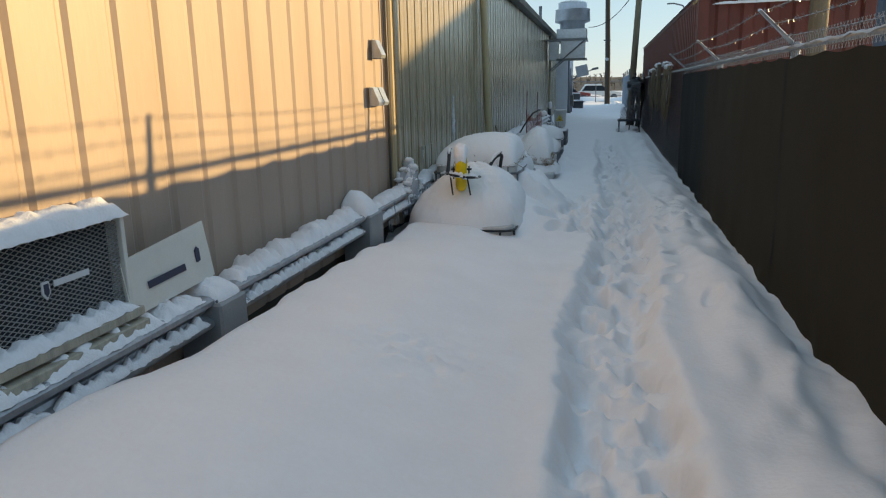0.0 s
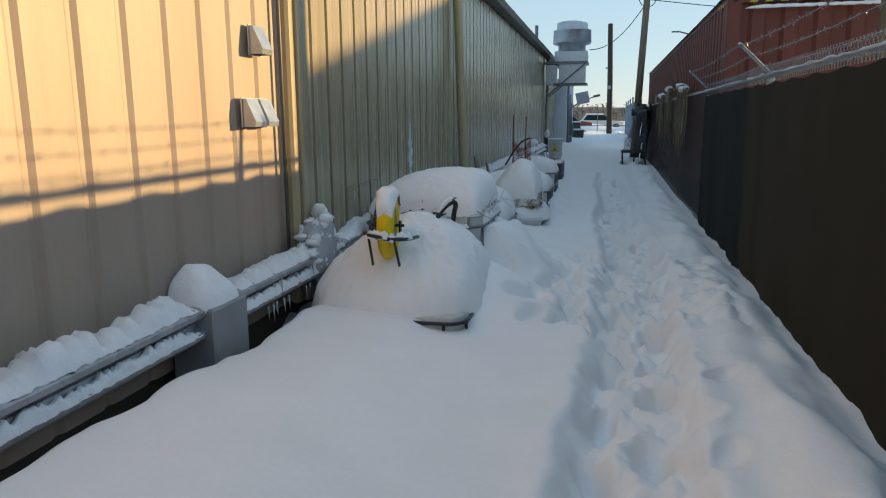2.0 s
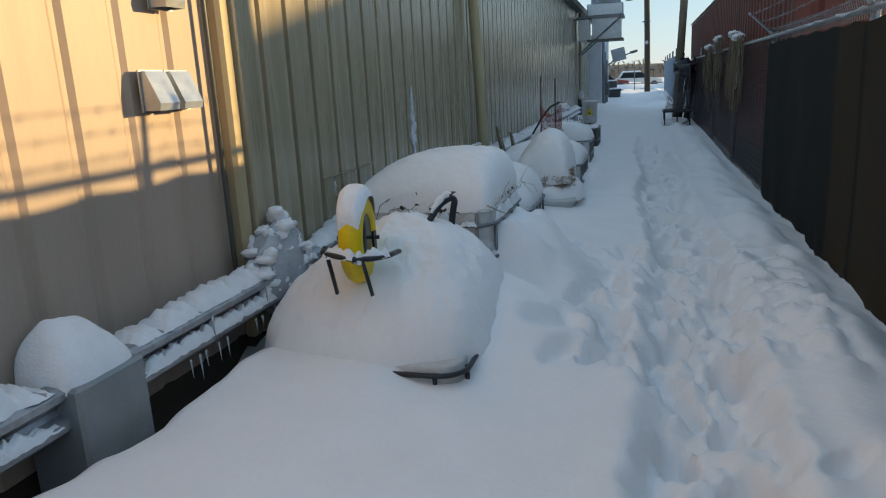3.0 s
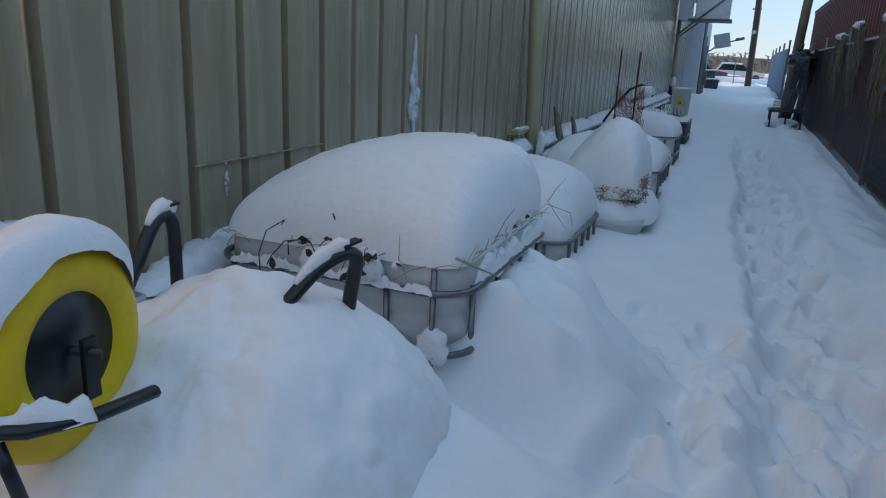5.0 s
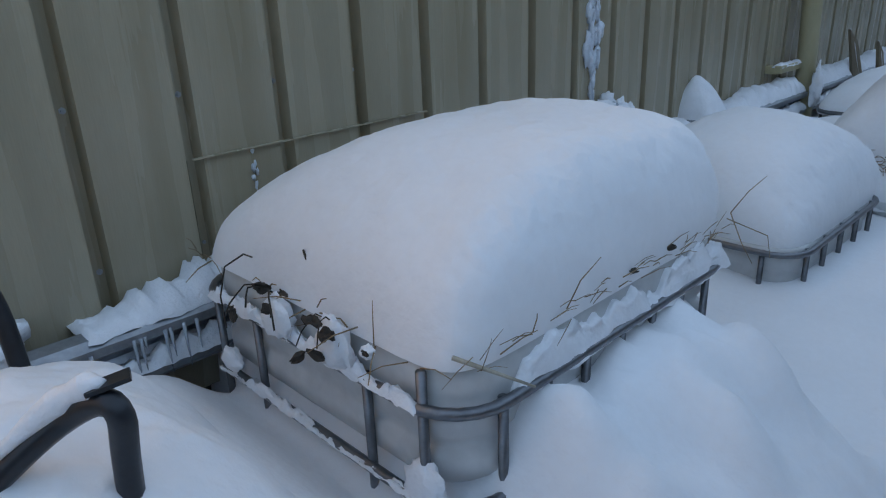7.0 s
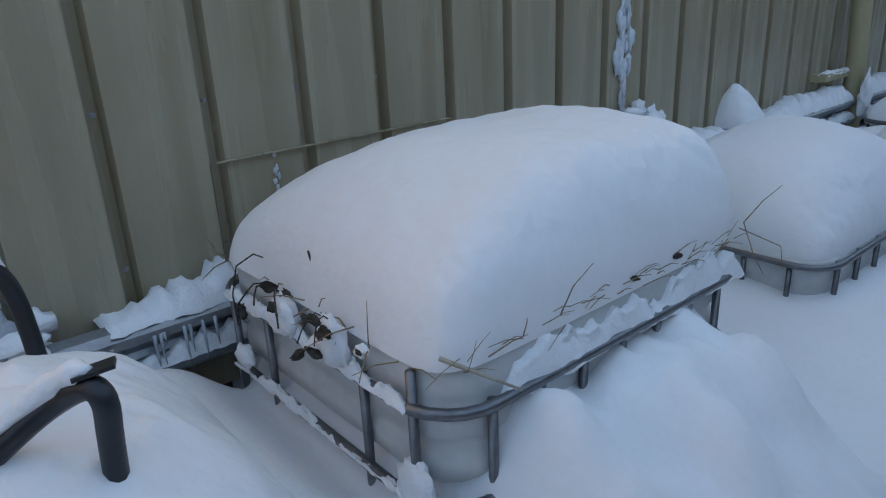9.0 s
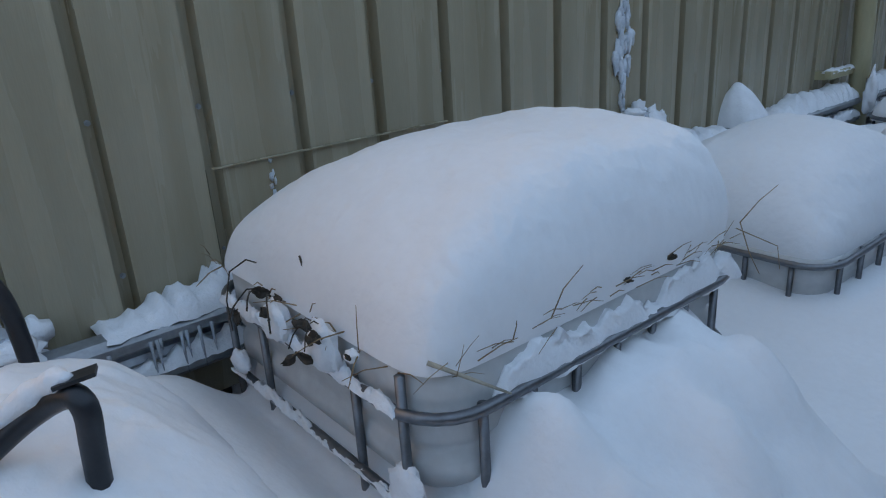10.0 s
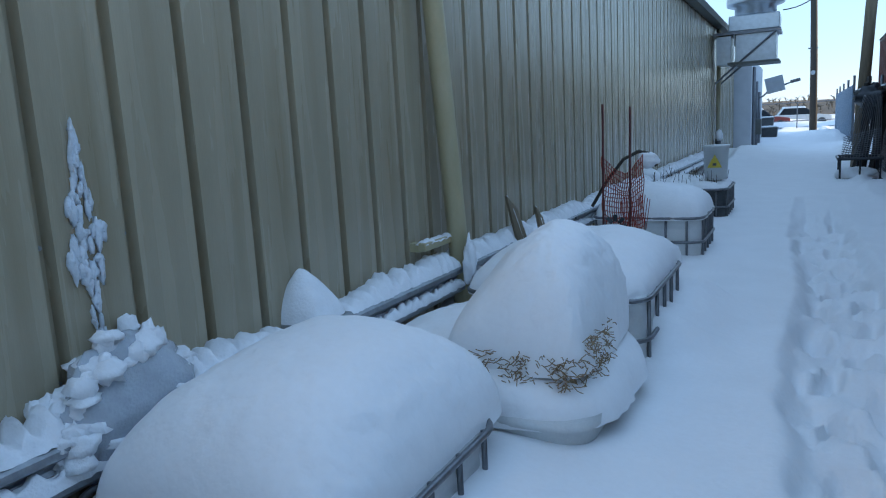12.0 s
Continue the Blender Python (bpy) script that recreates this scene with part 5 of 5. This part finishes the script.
part("fan_housing", Shape().lathe([(0.42, 3.76), (0.44, 3.80), (0.44, 3.95), (0.60, 4.0), (0.62, 4.05), (0.60, 4.40), (0.62, 4.42), (0.55, 4.44), (0.50, 4.46), (0.50, 4.62), (0.46, 4.66)], 32, Matrix()), VENT, ex, "round fan housing", True)
part("side_duct", Shape().box((-0.62, -0.1, 3.02), (0.30, 0.8, 0.62)), VENT, ex)
for s in (-1, 1):
    part("brace", Shape().tube([(-0.8, s * 0.45, 2.3), (0.46, s * 0.52, 3.36)], 0.025, 6), GALVD, ex)
part("platform", Shape().box((0, 0, 2.72), (1.06, 1.06, 0.05)), DARKTRIM, ex)
part("platform", Shape().box((-0.15, 0, 3.38), (1.4, 1.08, 0.06)), GALVD, ex)
solo("fan_snow", blob((-0.85, 28.6, 4.66), (0.45, 0.45, 0.07), 3, 0.15), SNOW, "snow on the exhaust fan", "snow", True)
solo("vent_pipe", Shape().tube([(-1.75, 26.5, EAVE), (-1.75, 26.5, EAVE + 0.75)], 0.05, 8), GALVD, "short vent pipe on the roof edge", "pipe", True)

# ---- white annexe, bins and far yard ----
ann = Shape().box((-3.25, 37.3, 1.6), (4.0, 5.6, 3.2))
structure("annexe_wall", ann, WHITEW, "white rendered annexe wall beyond the steel building")
for (y, z0, z1) in ((34.9, 0.6, 3.0), (36.1, 0.4, 2.6), (37.5, 0.5, 2.3)):
    solo("wall_pipe", Shape().tube([(-1.2, y, z0), (-1.2, y, z1)], 0.05, 8), GALVD, "grey pipe running up the annexe wall", "pipe", True, "annexe pipes")
solo("meter_box", Shape().box((-1.12, 35.6, 1.15), (0.22, 0.35, 0.5), chamfer=0.02), DARKTRIM, "dark meter box on the annexe wall", "meter")
fl = thing("floodlight", "flat pale floodlight panel on a bent arm", "floodlight", at=(-0.9, 36.5, 2.3))
part("arm", Shape().tube([(-0.35, 0, -0.3), (-0.1, 0, -0.15), (0.05, 0, 0.0), (0.7, 0, 0.22)], 0.03, 6), GALVD, fl)
part("panel", Shape().box((0.22, 0, 0.18), (0.55, 0.06, 0.5), pose(0, 0, 0, 0, -12, 0)), CAN, fl)
part("lamp_head", Shape().box((0.82, 0, 0.26), (0.3, 0.15, 0.1), pose(0, 0, 0, 0, -12, 0), chamfer=0.02), GALVD, fl)


def wheeled_bin(x, y, w, h, label):
    t = thing("dumpster", label, "bin", "bins", (x, y, 0.3))
    part("body", Shape().prism([(-w / 2, 0.1), (w / 2, 0.1), (w * 0.54, h), (-w * 0.54, h)], -0.4, 0.4, "y"), DARKPL, t)
    part("lid", Shape().box((0, 0, h + 0.03), (w * 1.14, 0.9, 0.06), chamfer=0.02), DARKPL, t)
    part("lid_snow", Shape().box((0, 0, h + 0.09), (w * 1.08, 0.85, 0.06), chamfer=0.025), SNOW, t)


wheeled_bin(-1.1, 40.5, 0.72, 0.66, "dark plastic waste bin with snow on its lid")
wheeled_bin(-1.5, 44.5, 0.9, 1.0, "dark waste bin by the annexe")
# scrap and cart by the utility pole
junk = thing("wire_cart", "dark wire cart heaped with scrap and snow by the fence", "cart", at=(1.15, 25.0, 0.30))
for z in (0.05, 0.42):
    part("cart_rail", Shape().tube([(-0.33, -0.4, z), (0.33, -0.4, z), (0.33, 0.4, z), (-0.33, 0.4, z)], 0.03, 6, True), BLACK, junk)
for a in (-0.3, 0.0, 0.3):
    for s in (-1, 1):
        part("cart_post", Shape().tube([(a, 0.4 * s, 0.0), (a, 0.4 * s, 0.45)], 0.018, 6), BLACK, junk)
ws = Shape()
for k in range(14):
    ws.tube([(-0.30 + 0.046 * k, -0.38, 0.40), (0.05 + 0.02 * k, 0.05, 1.5)], 0.006, 4)
    ws.tube([(-0.30 + 0.003 * k, -0.36, 0.4 + 0.03 * k), (0.3, -0.30, 0.40 + 0.04 * k)], 0.006, 4)
part("wire_mesh", ws, GALVD, junk)
solo("cart_snow", blob((1.1, 24.95, 0.42), (0.30, 0.32, 0.14), 9, 0.3), SNOW_LUMP, "snow lying in the wire cart", "snow", True)
scr = thing("scrap_stack", "dark stack of boards and tarpaulin against the fence", "scrap", at=(1.42, 26.0, 0.25))
rg = random.Random(14)
for k in range(12):
    part("board", Shape().box((rg.uniform(-0.2, 0.15), rg.uniform(-0.5, 0.5), 0.85 + rg.uniform(-0.1, 0.1)), (0.05, 0.18, 1.7 + rg.uniform(-0.4, 0.4)), pose(0, 0, 0, rg.uniform(-8, 8), rg.uniform(2, 14), rg.uniform(-20, 20))), DARKWOOD, scr)
part("tarpaulin", blob((-0.05, 0.0, 1.55), (0.28, 0.55, 0.20), 6, 0.5), BLACK, scr, "black tarpaulin", True)
bf = thing("blue_fence", "blue corrugated steel fence with wire on top, beyond the container", "fence", at=(1.55, 44, 0))
corrugated("y", -7, 9, 0.2, 2.3, 0, -1, BLUEF, "sheet", bf, 0.3, 0.05)
for k in range(5):
    part("fence_post", Shape().tube([(0.05, -7 + 4 * k, 0), (0.05, -7 + 4 * k, 2.6)], 0.04, 6), GALVD, bf)
ff = thing("far_fence", "distant chain-link fence rails across the yard", "fence", at=(0, 66, 0))
for z in (0.9, 2.15):
    part("rail", Shape().tube([(-14, 0, z), (3, 0, z)], 0.035, 6), GALVD, ff)
for k in range(6):
    part("fence_post", Shape().tube([(-14 + 3.4 * k, 0, 0), (-14 + 3.4 * k, 0, 2.2)], 0.04, 6), GALVD, ff)


def parked_car(x, y, rot, mat, label):
    t = thing("parked_car", label, "car", "far cars", (x, y, 0.35))
    t.rotation_euler = (0, 0, radians(rot))
    part("body", Shape().prism([(-2.1, 0.3), (2.1, 0.3), (2.1, 0.75), (1.2, 0.9), (-2.0, 0.95)], -0.85, 0.85, "y"), mat, t, bevel=0.06)
    part("cabin", Shape().prism([(-1.9, 0.92), (0.9, 0.9), (0.2, 1.45), (-1.5, 1.48)], -0.75, 0.75, "y"), GLASS, t, bevel=0.05)
    part("roof_snow", Shape().prism([(-1.5, 1.46), (0.2, 1.44), (0.1, 1.6), (-1.4, 1.62)], -0.72, 0.72, "y"), SNOW, t, bevel=0.05)
    for a in (-1.35, 1.35):
        for s in (-1, 1):
            part("wheel", Shape().lathe([(0.32, -0.1), (0.32, 0.1)], 16, pose(a, s * 0.82, 0.3, 90, 0, 0)), DARKPL, t)


parked_car(-3.2, 72, 20, CARR, "snow-covered red car in the far yard")
parked_car(-0.2, 78, 10, CARW, "snow-covered white car in the far yard")
parked_car(-5.5, 76, 0, CARW, "snow-covered white van-like car in the far yard")
bank = Shape()
bank.sheet(lambda u, v: (-30 + 60 * u, 70 + 6 * v, 0.2 + 1.0 * math.sin(math.pi * v) * (0.5 + 0.5 * fbm(u * 12, v, 3)) + 0.2), 80, 10)
solo("snow_bank", bank, SNOW_LUMP, "ploughed bank of sunlit snow across the far yard", "snow", True)
hs = thing("far_house", "distant tan house with a snowy brown roof", "house", at=(14, 95, 0))
part("wall", Shape().box((0, 0, 2.5), (9, 8, 5)), HOUSE, hs)
part("roof", Shape().prism([(-5, 5), (5, 5), (0, 7.4)], -4.4, 4.4, "y"), ROOFM, hs)
for k in (-2.4, 0.2, 2.6):
    w = part("window", Shape().box((k, -4.02, 3.0), (1.1, 0.08, 1.4)), GLASS, hs)
    part("frame", Shape().box((k, -4.03, 2.25), (1.3, 0.12, 0.1)), WHITEP, w)
# bare woods on the rise behind
hill = Shape()
hill.sheet(lambda u, v: (-260 + 520 * u, 190 + 120 * v, 0 + 4.5 * sm(0, 0.5, v) + 1.0 * fbm(u * 14, v * 2, 1)), 120, 8)
structure("backdrop", hill, BARK, "bare brown winter woods on a far rise", True)
tw = Shape()
rg = random.Random(3)
for _ in range(900):
    x, y = rg.uniform(-120, 120), rg.uniform(185, 250)
    h = rg.uniform(0.7, 1.5)
    z = 4.5 * sm(0, 0.5, (y - 190) / 120)
    tw.tube([(x, y, z), (x + rg.uniform(-0.4, 0.4), y, z + h)], [0.16, 0.03], 4)
    for _k in range(4):
        a = h * rg.uniform(0.35, 0.9)
        tw.tube([(x, y, z + a), (x + rg.uniform(-1.2, 1.2), y, z + a + rg.uniform(0.3, 0.9))], [0.10, 0.02], 3)
solo("far_woods", tw, BARK, "far leafless woods", "trees", kind="stuff")
sl = thing("street_lamp", "distant curved street lamp", "street lamp", at=(6.2, 60, 0))
part("mast", Shape().tube([(0, 0, 0), (0, 0, 7.0), (-0.3, 0, 7.5), (-1.0, 0, 7.7)], 0.06, 6), GALVD, sl, "", True)
part("lamp_head", Shape().box((-1.2, 0, 7.68), (0.5, 0.2, 0.1), chamfer=0.02), GALVD, sl)
# added block that keeps the low sun off the far alley snow
wh = Shape().box((17.5, 48.5, 3.4), (9, 27, 6.8)).prism([(12.6, 6.8), (22.4, 6.8), (17.5, 8.2)], 34.8, 62.2, "y")
structure("warehouse", wh, BLUEF, "plain steel block added beyond the container stacks to shade the far snow")
# yard closed to the right and behind, out of sight
structure("yard_wall_east", Shape().box((24, 4, 1.0), (0.2, 60, 2.0)), GREEN, "plain far side of the yard")
# unseen block, added to cut the low sky light on walls and snow
structure("yard_building", Shape().box((13.0, -14.0, 3.6), (8.0, 30.0, 7.2)), GREEN, "plain unseen block added to cut low sky light from the right")
# unseen wall, made tall to hold back sky light from behind
structure("alley_end_wall", Shape().box((-0.05, -6.5, 2.4), (3.3, 0.15, 4.8)), GREEN, "plain unseen wall closing the alley behind, raised to block light from there")
